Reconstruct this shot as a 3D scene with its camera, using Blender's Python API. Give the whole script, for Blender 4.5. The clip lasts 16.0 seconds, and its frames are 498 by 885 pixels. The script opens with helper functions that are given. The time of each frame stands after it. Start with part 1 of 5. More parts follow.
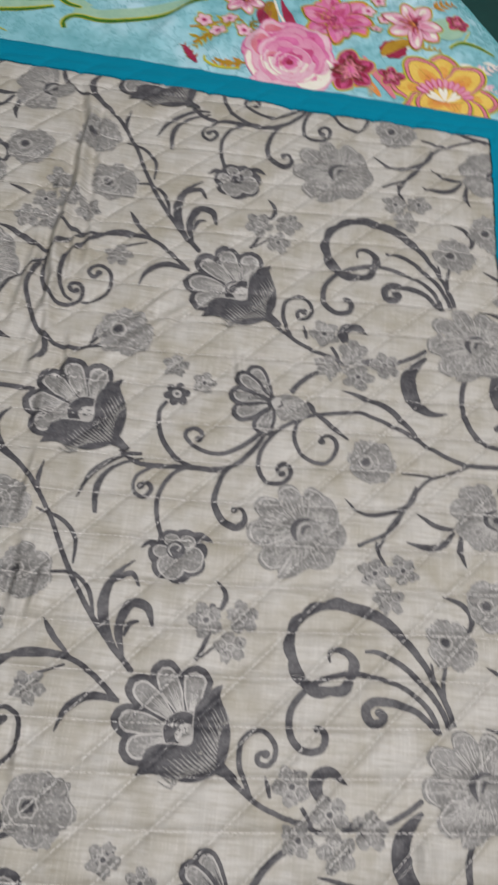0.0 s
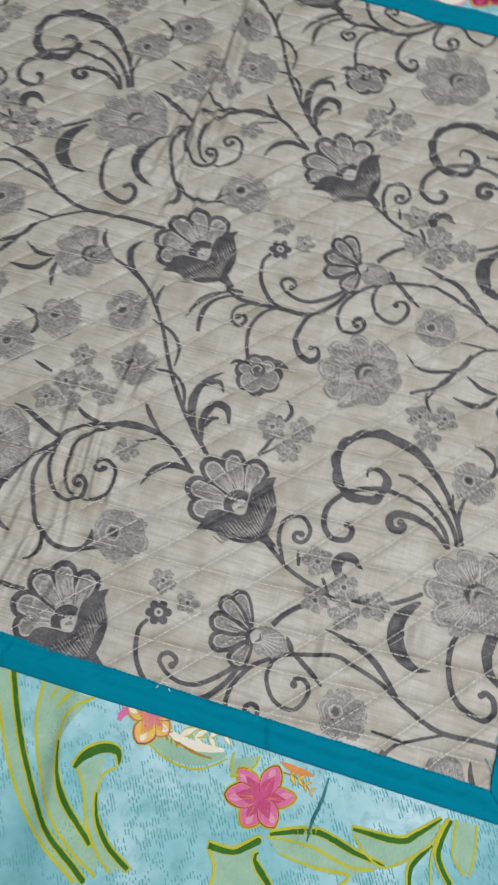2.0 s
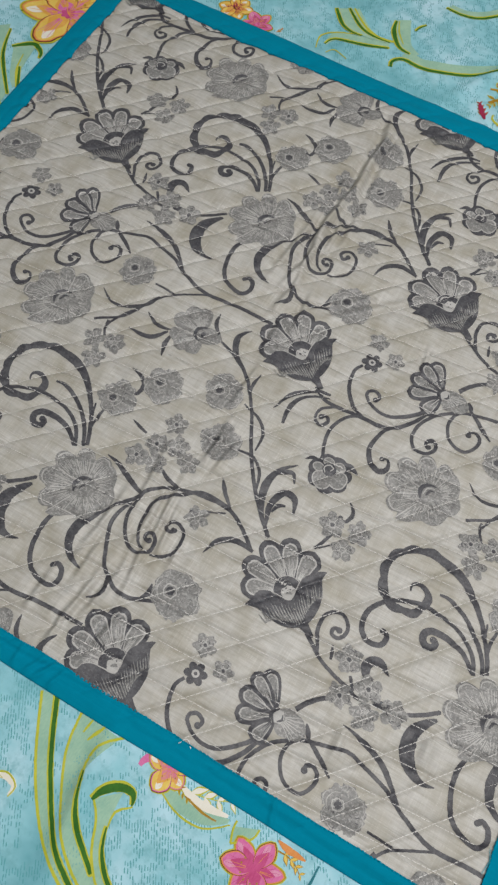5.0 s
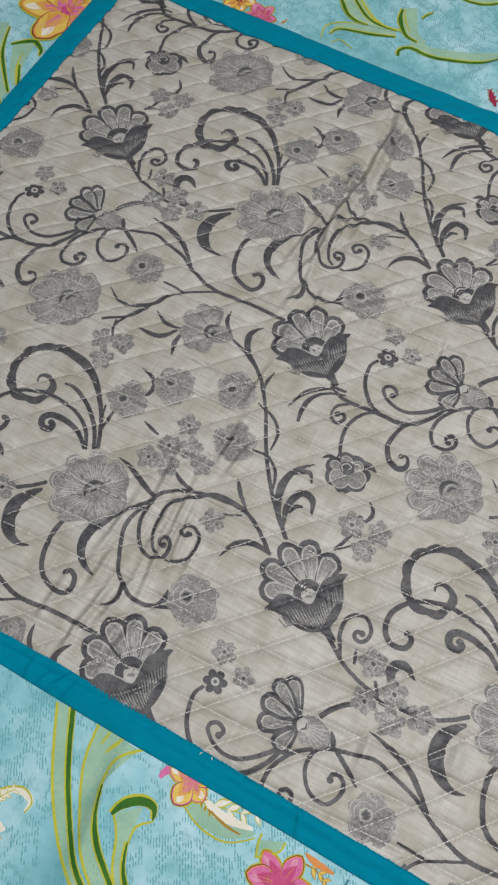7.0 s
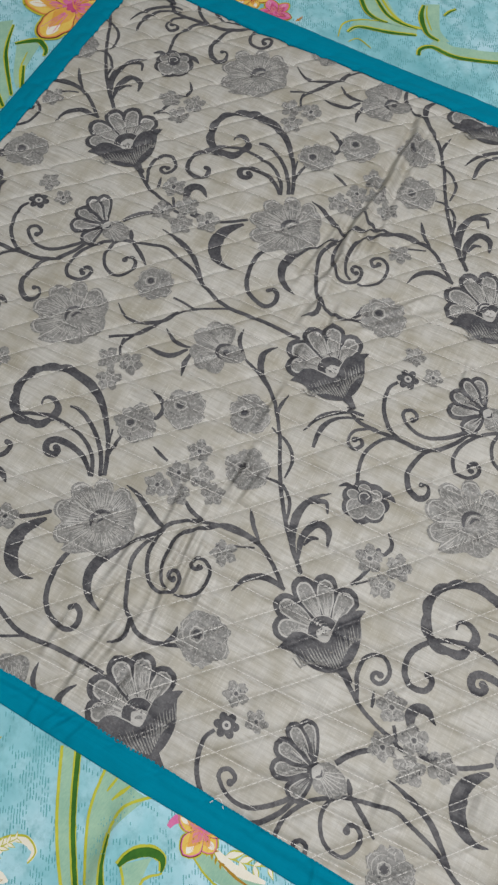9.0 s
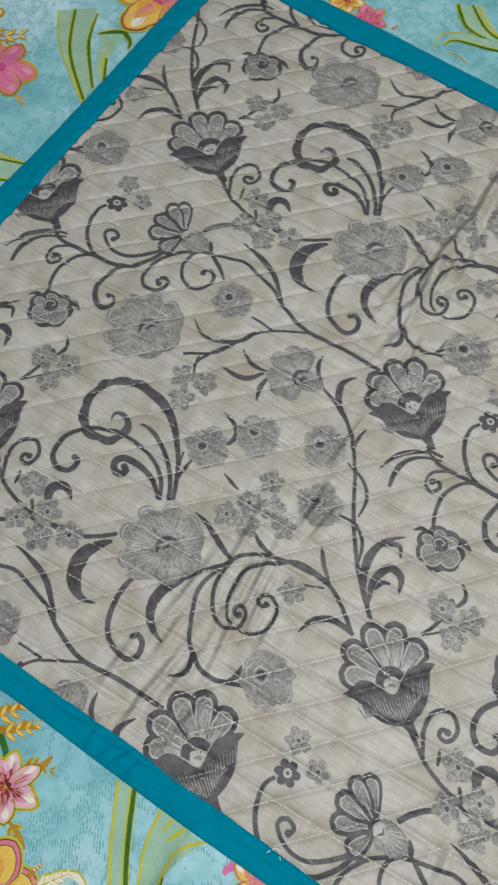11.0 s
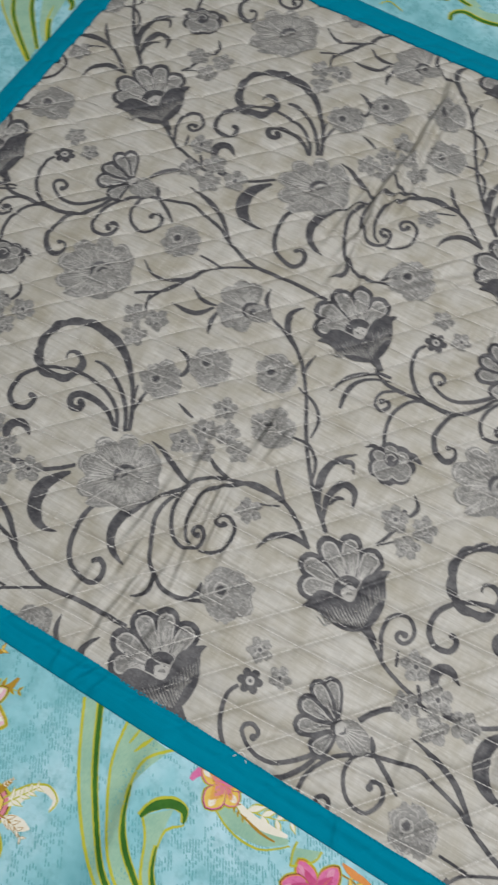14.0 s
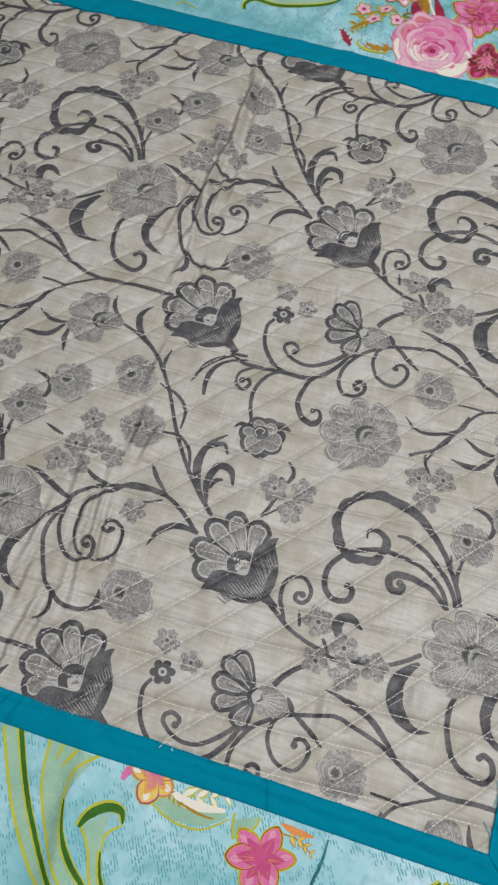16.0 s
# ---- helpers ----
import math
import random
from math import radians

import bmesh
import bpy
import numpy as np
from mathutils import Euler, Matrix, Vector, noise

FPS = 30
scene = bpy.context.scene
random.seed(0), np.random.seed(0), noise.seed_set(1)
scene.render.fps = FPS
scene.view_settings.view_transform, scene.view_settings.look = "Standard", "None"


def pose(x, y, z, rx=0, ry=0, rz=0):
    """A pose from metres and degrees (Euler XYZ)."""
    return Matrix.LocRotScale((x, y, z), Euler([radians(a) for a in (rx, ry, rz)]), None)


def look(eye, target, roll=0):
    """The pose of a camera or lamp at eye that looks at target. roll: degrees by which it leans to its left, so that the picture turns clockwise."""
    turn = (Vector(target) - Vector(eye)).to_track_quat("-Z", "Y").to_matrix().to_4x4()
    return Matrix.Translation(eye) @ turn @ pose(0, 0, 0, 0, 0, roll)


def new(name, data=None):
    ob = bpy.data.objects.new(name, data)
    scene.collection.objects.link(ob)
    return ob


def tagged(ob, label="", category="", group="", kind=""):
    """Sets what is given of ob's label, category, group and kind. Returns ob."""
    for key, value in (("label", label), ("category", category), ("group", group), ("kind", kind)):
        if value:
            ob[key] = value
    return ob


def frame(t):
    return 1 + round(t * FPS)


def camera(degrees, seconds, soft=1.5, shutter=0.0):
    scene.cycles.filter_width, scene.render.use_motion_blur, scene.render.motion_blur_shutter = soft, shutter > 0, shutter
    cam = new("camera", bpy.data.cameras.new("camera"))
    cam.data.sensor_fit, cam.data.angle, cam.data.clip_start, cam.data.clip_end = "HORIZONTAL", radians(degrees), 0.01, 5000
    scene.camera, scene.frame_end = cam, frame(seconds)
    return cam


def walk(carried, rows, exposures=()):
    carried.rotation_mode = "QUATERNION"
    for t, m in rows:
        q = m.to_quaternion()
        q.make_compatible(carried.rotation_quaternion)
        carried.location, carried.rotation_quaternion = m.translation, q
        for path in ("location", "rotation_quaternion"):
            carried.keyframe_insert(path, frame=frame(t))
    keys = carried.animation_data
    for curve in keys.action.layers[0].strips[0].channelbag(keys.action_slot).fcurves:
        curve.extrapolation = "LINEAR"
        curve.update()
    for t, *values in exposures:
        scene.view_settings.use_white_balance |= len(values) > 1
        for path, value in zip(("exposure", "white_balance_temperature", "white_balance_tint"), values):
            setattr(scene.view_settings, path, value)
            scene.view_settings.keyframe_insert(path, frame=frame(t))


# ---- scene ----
cam = camera(36.2, 16.0, soft=2.4, shutter=0.5)
PATH = [
    (0, (0.012, 0.069, 0.485), (0.127, 0.906, -1.328), 14.8),
    (0.5, (0.059, 0.054, 0.487), (0.125, 0.81, -1.363), 9.0),
    (1, (0.063, 0.023, 0.475), (0.148, 0.759, -1.382), 12.6),
    (1.5, (0.079, -0.006, 0.501), (0.004, 0.63, -1.394), 4.5),
    (2, (0.059, -0.048, 0.549), (-0.093, 0.624, -1.328), 4.9),
    (2.5, (0.049, -0.052, 0.576), (-0.167, 0.64, -1.287), 6.0),
    (3, (0.049, -0.051, 0.599), (-0.232, 0.654, -1.252), 5.7),
    (3.5, (0.051, -0.05, 0.613), (-0.271, 0.668, -1.226), 5.5),
    (4, (0.05, -0.048, 0.614), (-0.286, 0.67, -1.222), 5.5),
    (6.5, (0.035, -0.041, 0.596), (-0.316, 0.686, -1.234), 3.7),
    (7, (0.034, -0.043, 0.592), (-0.32, 0.676, -1.24), 3.0),
    (7.5, (0.033, -0.036, 0.587), (-0.325, 0.667, -1.251), 2.3),
    (8, (0.034, -0.028, 0.583), (-0.344, 0.662, -1.256), 1.0),
    (8.2, (0.03, -0.024, 0.584), (-0.342, 0.666, -1.256), 1.2),
    (10.3, (-0.034, 0.007, 0.57), (-0.353, 0.655, -1.295), 4.3),
    (10.5, (-0.044, 0.006, 0.573), (-0.359, 0.65, -1.294), 5.4),
    (11, (-0.059, 0.004, 0.574), (-0.408, 0.628, -1.294), 4.8),
    (11.5, (-0.078, -0.009, 0.573), (-0.459, 0.6, -1.294), 4.6),
    (12, (-0.094, -0.025, 0.573), (-0.512, 0.559, -1.293), 3.2),
    (12.5, (-0.104, -0.044, 0.573), (-0.541, 0.524, -1.294), 2.5),
    (13, (-0.095, -0.053, 0.571), (-0.53, 0.526, -1.294), 2.1),
    (13.5, (-0.054, -0.045, 0.57), (-0.453, 0.565, -1.293), 2.3),
    (14, (0.0, -0.037, 0.565), (-0.334, 0.621, -1.294), 4.0),
    (14.5, (0.036, -0.028, 0.569), (-0.271, 0.635, -1.293), 1.9),
    (15, (0.051, -0.032, 0.566), (-0.222, 0.658, -1.292), 1.7),
    (15.5, (0.059, -0.029, 0.573), (-0.183, 0.682, -1.28), 1.5),
    (16, (0.065, -0.031, 0.575), (-0.156, 0.704, -1.272), 1.2),
]
walk(cam, [(t, look(eye, target, roll)) for t, eye, target, roll in PATH],
     exposures=((0.0, 0.01, 6560, 13), (1.5, 0.0, 6500, 10.5), (3.5, 0.0, 6500, 10), (11.0, 0.0, 6480, 9), (12.5, 0.0, 6400, 7.5), (14.0, 0.0, 6480, 9), (16.0, 0.0, 6500, 10)))

# ---- light: one indoor room with a ceiling lamp, no daylight ----
world = bpy.data.worlds.new("room_air")
scene.world = world
world.use_nodes = True
world.node_tree.nodes["Background"].inputs[0].default_value = (0.9, 0.95, 1.0, 1)
world.node_tree.nodes["Background"].inputs[1].default_value = 0.02
scene.view_settings.exposure = 0.0
LAMP = (0.38, 0.25, 1.95)


def ceiling_light():
    data = bpy.data.lights.new("ceiling_light", "AREA")
    data.shape, data.size, data.size_y = "RECTANGLE", 1.1, 0.25
    data.energy, data.color = 33.5, (1.0, 0.965, 0.94)
    ob = new("ceiling_lamp_light", data)
    ob.matrix_world = pose(LAMP[0], LAMP[1], LAMP[2] - 0.03, 0, 0, 20)
    return ob


ceiling_light()


# ---- materials ----
def mat_new(name):
    m = bpy.data.materials.new(name)
    m.use_nodes = True
    nt = m.node_tree
    return m, nt, nt.nodes["Principled BSDF"]


def node(nt, kind, **values):
    n = nt.nodes.new(kind)
    for key, value in values.items():
        n.inputs[key].default_value = value
    return n


def ramp(nt, fac, stops):
    n = nt.nodes.new("ShaderNodeValToRGB")
    el = n.color_ramp.elements
    while len(el) < len(stops):
        el.new(0.5)
    for e, (p, c) in zip(el, stops):
        e.position, e.color = p, (*c, 1)
    nt.links.new(fac, n.inputs[0])
    return n.outputs[0]


def mixed(nt, fac, a, b, blend="MIX"):
    n = nt.nodes.new("ShaderNodeMix")
    n.data_type, n.blend_type = "RGBA", blend
    for value, slot in ((fac, 0), (a, 6), (b, 7)):
        if isinstance(value, (int, float)):
            n.inputs[slot].default_value = value
        elif isinstance(value, tuple):
            n.inputs[slot].default_value = (*value, 1)
        else:
            nt.links.new(value, n.inputs[slot])
    return n.outputs[2]


def coords(nt, scale=(1, 1, 1), turn=0.0):
    """Object coordinates, turned about z and then scaled."""
    out = nt.nodes.new("ShaderNodeTexCoord").outputs["Object"]
    for key, value in (("Rotation", (0, 0, turn)), ("Scale", scale)):
        mp = nt.nodes.new("ShaderNodeMapping")
        mp.inputs[key].default_value = value
        nt.links.new(out, mp.inputs[0])
        out = mp.outputs[0]
    return out


def noise_tex(nt, vec, scale, detail=3.0, rough=0.6):
    n = node(nt, "ShaderNodeTexNoise", Scale=scale, Detail=detail, Roughness=rough)
    nt.links.new(vec, n.inputs["Vector"])
    return n.outputs["Fac"]


def bumped(nt, bsdf, height, strength=0.3, distance=0.0006):
    b = node(nt, "ShaderNodeBump", Strength=strength, Distance=distance)
    nt.links.new(height, b.inputs["Height"])
    nt.links.new(b.outputs[0], bsdf.inputs["Normal"])


def woven(name, low, high, rough=0.7, slub=0.35, stain=None, fleck=14.0, weave=1.0, speck=None, gloss=0.35, tint=(1, 1, 1)):
    """Cloth with long slubs along both thread directions, blotches at a hand's width and a fine weave relief."""
    m, nt, b = mat_new(name)
    warp_n = noise_tex(nt, coords(nt, (1100, 60, 1)), 1.0, 2.0)
    weft_n = noise_tex(nt, coords(nt, (45, 1300, 1)), 1.0, 2.0)
    both = mixed(nt, 0.66, warp_n, weft_n)
    long_n = mixed(nt, 0.7, noise_tex(nt, coords(nt, (260, 22, 1)), 1.0, 3.0), noise_tex(nt, coords(nt, (18, 300, 1)), 1.0, 3.0))
    base = ramp(nt, mixed(nt, 0.5, both, long_n), [(0.5 - slub * 0.6, low), (0.5 + slub * 0.6, high)])
    if stain:
        blot = noise_tex(nt, coords(nt, (1, 1, 1)), fleck, 4.0)
        f = ramp(nt, blot, [(0.42, (0, 0, 0)), (0.66, (0.8, 0.8, 0.8))])
        base = mixed(nt, f, base, stain)
        bar = mixed(nt, 0.72, noise_tex(nt, coords(nt, (120, 14, 1)), 1.0, 4.0), noise_tex(nt, coords(nt, (40, 380, 1)), 1.0, 4.0))
        base = mixed(nt, ramp(nt, bar, [(0.49, (0, 0, 0)), (0.65, (0.5, 0.5, 0.5))]), base, tuple(c * 0.84 for c in stain))
        pale = mixed(nt, 0.5, noise_tex(nt, coords(nt, (1000, 16, 1)), 1.0, 2.0), noise_tex(nt, coords(nt, (30, 1150, 1)), 1.0, 2.0))
        base = mixed(nt, ramp(nt, pale, [(0.53, (0, 0, 0)), (0.65, (0.32, 0.32, 0.32))]), base, tuple(min(1, c * 1.18) for c in high))
    if speck:
        grainy = noise_tex(nt, coords(nt), 520.0, 2.0, 0.7)
        base = mixed(nt, ramp(nt, grainy, [(0.52, (0, 0, 0)), (0.64, (0.85, 0.85, 0.85))]), base, speck)
    nt.links.new(base, b.inputs["Base Color"])
    b.inputs["Roughness"].default_value = rough
    b.inputs["Specular IOR Level"].default_value = gloss
    b.inputs["Specular Tint"].default_value = (*tint, 1)
    bumped(nt, b, both, 0.35 * weave, 0.0005)
    return m


PANEL = woven("beige_brocade_cloth", (0.37, 0.36, 0.338), (0.665, 0.656, 0.628), 0.48, 0.36, (0.36, 0.335, 0.27), fleck=26.0)
TEAL = woven("teal_binding_cloth", (0.0005, 0.196, 0.318), (0.001, 0.249, 0.386), 0.8, 0.35, gloss=0.4, tint=(0.02, 0.75, 1.0))
SHEET = None


def sheet_material():
    m, nt, b = mat_new("turquoise_printed_cotton")
    v = coords(nt)
    cloud = noise_tex(nt, v, 7.0, 5.0, 0.65)
    base = ramp(nt, cloud, [(0.32, (0.15, 0.43, 0.50)), (0.48, (0.29, 0.61, 0.70)), (0.66, (0.56, 0.81, 0.93))])
    smear = noise_tex(nt, v, 75.0, 5.0, 0.7)
    base = mixed(nt, ramp(nt, smear, [(0.48, (0, 0, 0)), (0.68, (0.55, 0.55, 0.55))]), base, (0.15, 0.41, 0.46))
    nt.links.new(base, b.inputs["Base Color"])
    b.inputs["Roughness"].default_value = 0.75
    b.inputs["Specular IOR Level"].default_value = 0.25
    weave = mixed(nt, 0.5, noise_tex(nt, coords(nt, (1500, 150, 1)), 1.0), noise_tex(nt, coords(nt, (150, 1500, 1)), 1.0))
    bumped(nt, b, weave, 0.25, 0.0004)
    return m


SHEET = sheet_material()


def plain(name, color, rough=0.7, vary=0.12, scale=30.0):
    m, nt, b = mat_new(name)
    n = noise_tex(nt, coords(nt), scale, 4.0)
    dark = tuple(c * (1 - vary) for c in color)
    light = tuple(min(1, c * (1 + vary)) for c in color)
    nt.links.new(ramp(nt, n, [(0.3, dark), (0.7, light)]), b.inputs["Base Color"])
    b.inputs["Roughness"].default_value = rough
    bumped(nt, b, n, 0.1, 0.001)
    return m


FLOOR = plain("dark_green_floor", (0.016, 0.095, 0.09), 0.6)
WALL = plain("cream_wall_paint", (0.62, 0.60, 0.54), 0.8)
CEIL = plain("white_ceiling_paint", (0.75, 0.75, 0.73), 0.85)
TICKING = plain("white_mattress_ticking", (0.6, 0.6, 0.58), 0.8)
WOOD = plain("brown_bed_wood", (0.16, 0.08, 0.04), 0.5)


# ---- the shape of the cloths ----
INNER = ((-0.4735, 0.6225), (0.2285, 0.6225), (0.2405, -0.0375), (-0.4625, -0.0435))
OUTER = ((-0.500, 0.6495), (0.2455, 0.6495), (0.2585, -0.0555), (-0.485, -0.0655))
EDGE_N, EDGE_D = (0.836, 0.549), 0.612
FOLDS = (  # x, y, direction in degrees, length, width, height of the creases along the mat's old fold line
    (-0.097, 0.102, 96, 0.030, 0.0022, 0.0016), (-0.088, 0.095, 98, 0.024, 0.0020, 0.0014), (-0.107, 0.092, 94, 0.026, 0.0024, 0.0013),
    (-0.095, 0.057, 99, 0.022, 0.0022, 0.0014), (-0.105, 0.023, 82, 0.028, 0.0026, 0.0017), (-0.118, 0.015, 86, 0.024, 0.0022, 0.0013),
    (-0.091, 0.182, 78, 0.020, 0.0022, 0.0013), (-0.080, 0.172, 82, 0.018, 0.0020, 0.0011), (-0.071, 0.079, 94, 0.016, 0.0022, 0.0010),
    (-0.1225, 0.586, 99, 0.017, 0.0032, 0.0030), (-0.1180, 0.556, 87, 0.028, 0.0031, 0.0040), (-0.1165, 0.512, 95, 0.025, 0.0036, 0.0038), (-0.1200, 0.470, 87, 0.028, 0.0031, 0.0038),
    (-0.1215, 0.430, 96, 0.024, 0.0034, 0.0036), (-0.1190, 0.388, 81, 0.026, 0.0030, 0.0032), (-0.115, 0.345, 83, 0.020, 0.0030, 0.0016), (-0.093, 0.183, 93, 0.022, 0.0024, 0.0016), (-0.121, -0.016, 90, 0.014, 0.0024, 0.0018),
    (-0.042, 0.392, 54, 0.024, 0.0022, 0.0012), (-0.128, 0.490, 104, 0.020, 0.0028, 0.0016), (-0.107, 0.565, 84, 0.022, 0.0026, 0.0016),
    (-0.108, 0.432, 92, 0.028, 0.0020, 0.0015), (-0.116, 0.383, 96, 0.026, 0.0022, 0.0017), (-0.093, 0.336, 95, 0.020, 0.0020, 0.0013),
    (-0.103, 0.525, 97, 0.038, 0.0030, 0.0016), (-0.137, 0.402, 86, 0.040, 0.0028, 0.0018), (-0.098, 0.455, 94, 0.040, 0.0026, 0.0013), (-0.138, 0.075, 86, 0.030, 0.0026, 0.0016), (-0.125, 0.130, 95, 0.030, 0.0024, 0.0014),
    (-0.104, 0.300, 92, 0.020, 0.0024, 0.0011), (-0.100, 0.245, 88, 0.024, 0.0022, 0.0011), (-0.130, 0.040, 90, 0.020, 0.0022, 0.0011),
    (-0.085, -0.005, 84, 0.018, 0.0022, 0.0012), (-0.150, 0.000, 88, 0.018, 0.0024, 0.0012), (0.170, 0.045, 92, 0.012, 0.0030, 0.0010),
    (0.030, 0.350, 100, 0.014, 0.0018, 0.0010), (-0.040, 0.373, 44, 0.050, 0.0030, 0.0012), (0.110, 0.020, 95, 0.014, 0.0028, 0.0009),
)
CREASES = [(x, y, math.cos(radians(a)), math.sin(radians(a)), n, 1.35 * w, (1.75 if y > 0.37 else 2.2) * h) for x, y, a, n, w, h in FOLDS]
QUILT = ((48.0, 0.0275, 0.004, 0.0020), (4.0, 0.0285, 0.011, 0.0021))  # direction, spacing, shift, depth


def seam(x, y, k):
    """Distance across the seams of one family, 0 on a seam and 0.5 half way."""
    ang, step, shift, depth = QUILT[k]
    s, c = math.sin(radians(ang)), math.cos(radians(ang))
    along, across = x * c + y * s, -x * s + y * c
    u = (across + shift + 0.0015 * math.sin(along * 17 + k)) / step
    return abs(u - round(u))


def mat_z(x, y):
    z = -0.0002 + 0.0018 * noise.noise((x * 6, y * 6, 1.7)) + 0.0011 * noise.noise((x * 27, y * 27, 4.2)) + 0.0008 * noise.noise((x * 75 + y * 20, y * 22, 2.2))
    for k in (0, 1):
        q = seam(x, y, k)
        z -= QUILT[k][3] * (0.55 * max(0, 1 - q / 0.11) ** 1.5 + 0.45 * max(0, 1 - q / 0.34) ** 2)
    for fx, fy, c, s, length, width, height in CREASES:
        if abs(x - fx) > 0.05 or abs(y - fy) > 0.13:
            continue
        a, b = (x - fx) * c + (y - fy) * s, -(x - fx) * s + (y - fy) * c
        e = (a / length) ** 2 + (b / width) ** 2
        if e < 9:
            z += height * math.exp(-e) - 0.6 * height * math.exp(-(a / length) ** 2 - ((b - 1.7 * width) / width) ** 2)
    return z


def sheet_z(x, y):
    z = -0.0034 + 0.0016 * noise.noise((x * 4.1 + 3, y * 4.1, 0.4)) + 0.0009 * noise.noise((x * 13, y * 9, 7.7))
    for fx, fy, ang, length, width, height in ((-0.37, -0.100, 28, 0.06, 0.009, 0.005), (0.135, -0.085, 68, 0.03, 0.003, 0.0025), (-0.34, -0.125, 20, 0.06, 0.010, -0.004), (-0.70, 0.24, 35, 0.10, 0.016, 0.006), (0.02, 0.74, 75, 0.07, 0.007, 0.004), (-0.06, 0.72, 62, 0.06, 0.008, 0.004), (-0.03, -0.13, 100, 0.05, 0.012, 0.004), (0.05, -0.16, 30, 0.05, 0.014, 0.005), (-0.27, -0.15, 75, 0.05, 0.012, 0.004), (-0.60, 0.36, 60, 0.06, 0.012, 0.004), (-0.58, 0.12, 100, 0.05, 0.012, 0.005), (0.10, 0.70, 80, 0.04, 0.008, 0.003), (0.29, 0.45, 85, 0.08, 0.008, 0.003),
                                               (-0.62, 0.22, 20, 0.12, 0.015, 0.004), (-0.02, 0.70, 70, 0.05, 0.008, 0.003),
                                               (0.13, -0.15, 10, 0.12, 0.012, 0.003), (-0.272, -0.087, 70, 0.026, 0.0042, 0.0052), (-0.625, 0.245, 97, 0.06, 0.016, 0.007),
                                               (-0.037, -0.095, 95, 0.035, 0.007, 0.0035), (-0.15, -0.11, 60, 0.04, 0.008, 0.0035), (0.10, 0.73, 15, 0.06, 0.008, 0.003)):
        s, c = math.sin(radians(ang)), math.cos(radians(ang))
        a, b = (x - fx) * c + (y - fy) * s, -(x - fx) * s + (y - fy) * c
        e = (a / length) ** 2 + (b / width) ** 2
        if e < 9:
            z += 1.5 * height * math.exp(-e)
    inside = min(x + 0.482, 0.240 - x, y + 0.052, 0.636 - y)
    if inside > 0:
        z -= 0.008 * min(1, inside / 0.014)
    over = x * EDGE_N[0] + y * EDGE_N[1] - EDGE_D
    if over > -0.03:
        z -= 6.0 * (over + 0.03) ** 2
    return z


def mesh_ob(name, verts, faces, mats, parent=None, label="", slots=None, smooth=True):
    me = bpy.data.meshes.new(name)
    me.from_pydata(verts, [], faces)
    for m in (mats if isinstance(mats, (list, tuple)) else [mats]):
        me.materials.append(m)
    if slots:
        me.polygons.foreach_set("material_index", slots)
    if smooth:
        me.polygons.foreach_set("use_smooth", [True] * len(faces))
    me.update()
    ob = new(name, me)
    if parent:
        ob.parent = parent
    if label:
        ob["label"] = label
    return ob


def box(name, x0, x1, y0, y1, z0, z1, material, parent=None, bevel=0.0, label=""):
    bm = bmesh.new()
    bmesh.ops.create_cube(bm, size=1, matrix=Matrix.LocRotScale(((x0 + x1) / 2, (y0 + y1) / 2, (z0 + z1) / 2), None, (x1 - x0, y1 - y0, z1 - z0)))
    if bevel:
        bmesh.ops.bevel(bm, geom=bm.edges[:], offset=bevel, segments=3, affect="EDGES", profile=0.5)
    me = bpy.data.meshes.new(name)
    bm.to_mesh(me)
    bm.free()
    me.materials.append(material)
    ob = new(name, me)
    if parent:
        ob.parent = parent
    if label:
        ob["label"] = label
    return ob


def grid(nx, ny, point):
    verts = [point(i / nx, j / ny) for j in range(ny + 1) for i in range(nx + 1)]
    faces = [(a, a + 1, a + nx + 2, a + nx + 1) for j in range(ny) for a in range(j * (nx + 1), j * (nx + 1) + nx)]
    return verts, faces


# ---- the room that closes the place ----
FLOOR_Z, CEIL_Z = -0.55, 2.05
floor_ob = tagged(box("floor", -2.6, 2.4, -2.4, 2.6, FLOOR_Z - 0.1, FLOOR_Z, FLOOR), "dark green floor beside the bed", "floor", kind="structure")
ceiling_ob = tagged(box("ceiling", -2.6, 2.4, -2.4, 2.6, CEIL_Z, CEIL_Z + 0.1, CEIL), "plain white painted ceiling", "ceiling", kind="structure")
for wname, a in (("wall_west", (-2.7, -2.6, -2.4, 2.6)), ("wall_east", (2.4, 2.5, -2.4, 2.6)), ("wall_south", (-2.6, 2.4, -2.5, -2.4)), ("wall_north", (-2.6, 2.4, 2.6, 2.7))):
    tagged(box(wname, *a, FLOOR_Z, CEIL_Z, WALL), "plain cream painted room wall", "wall", kind="structure")


# ---- the bed with its printed sheet ----
E_T = (-EDGE_N[1], EDGE_N[0])


def on_bed(n, s):
    """Plan place at n across and s along the bed's open edge."""
    return EDGE_N[0] * n + E_T[0] * s, EDGE_N[1] * n + E_T[1] * s


def sheet_point(u, v):
    n, s = EDGE_D - 1.5 + 1.62 * u, -1.1 + 2.2 * v
    x, y = on_bed(n, s)
    return x, y, max(sheet_z(x, y), -0.30 - 0.02 * math.sin(s * 30))


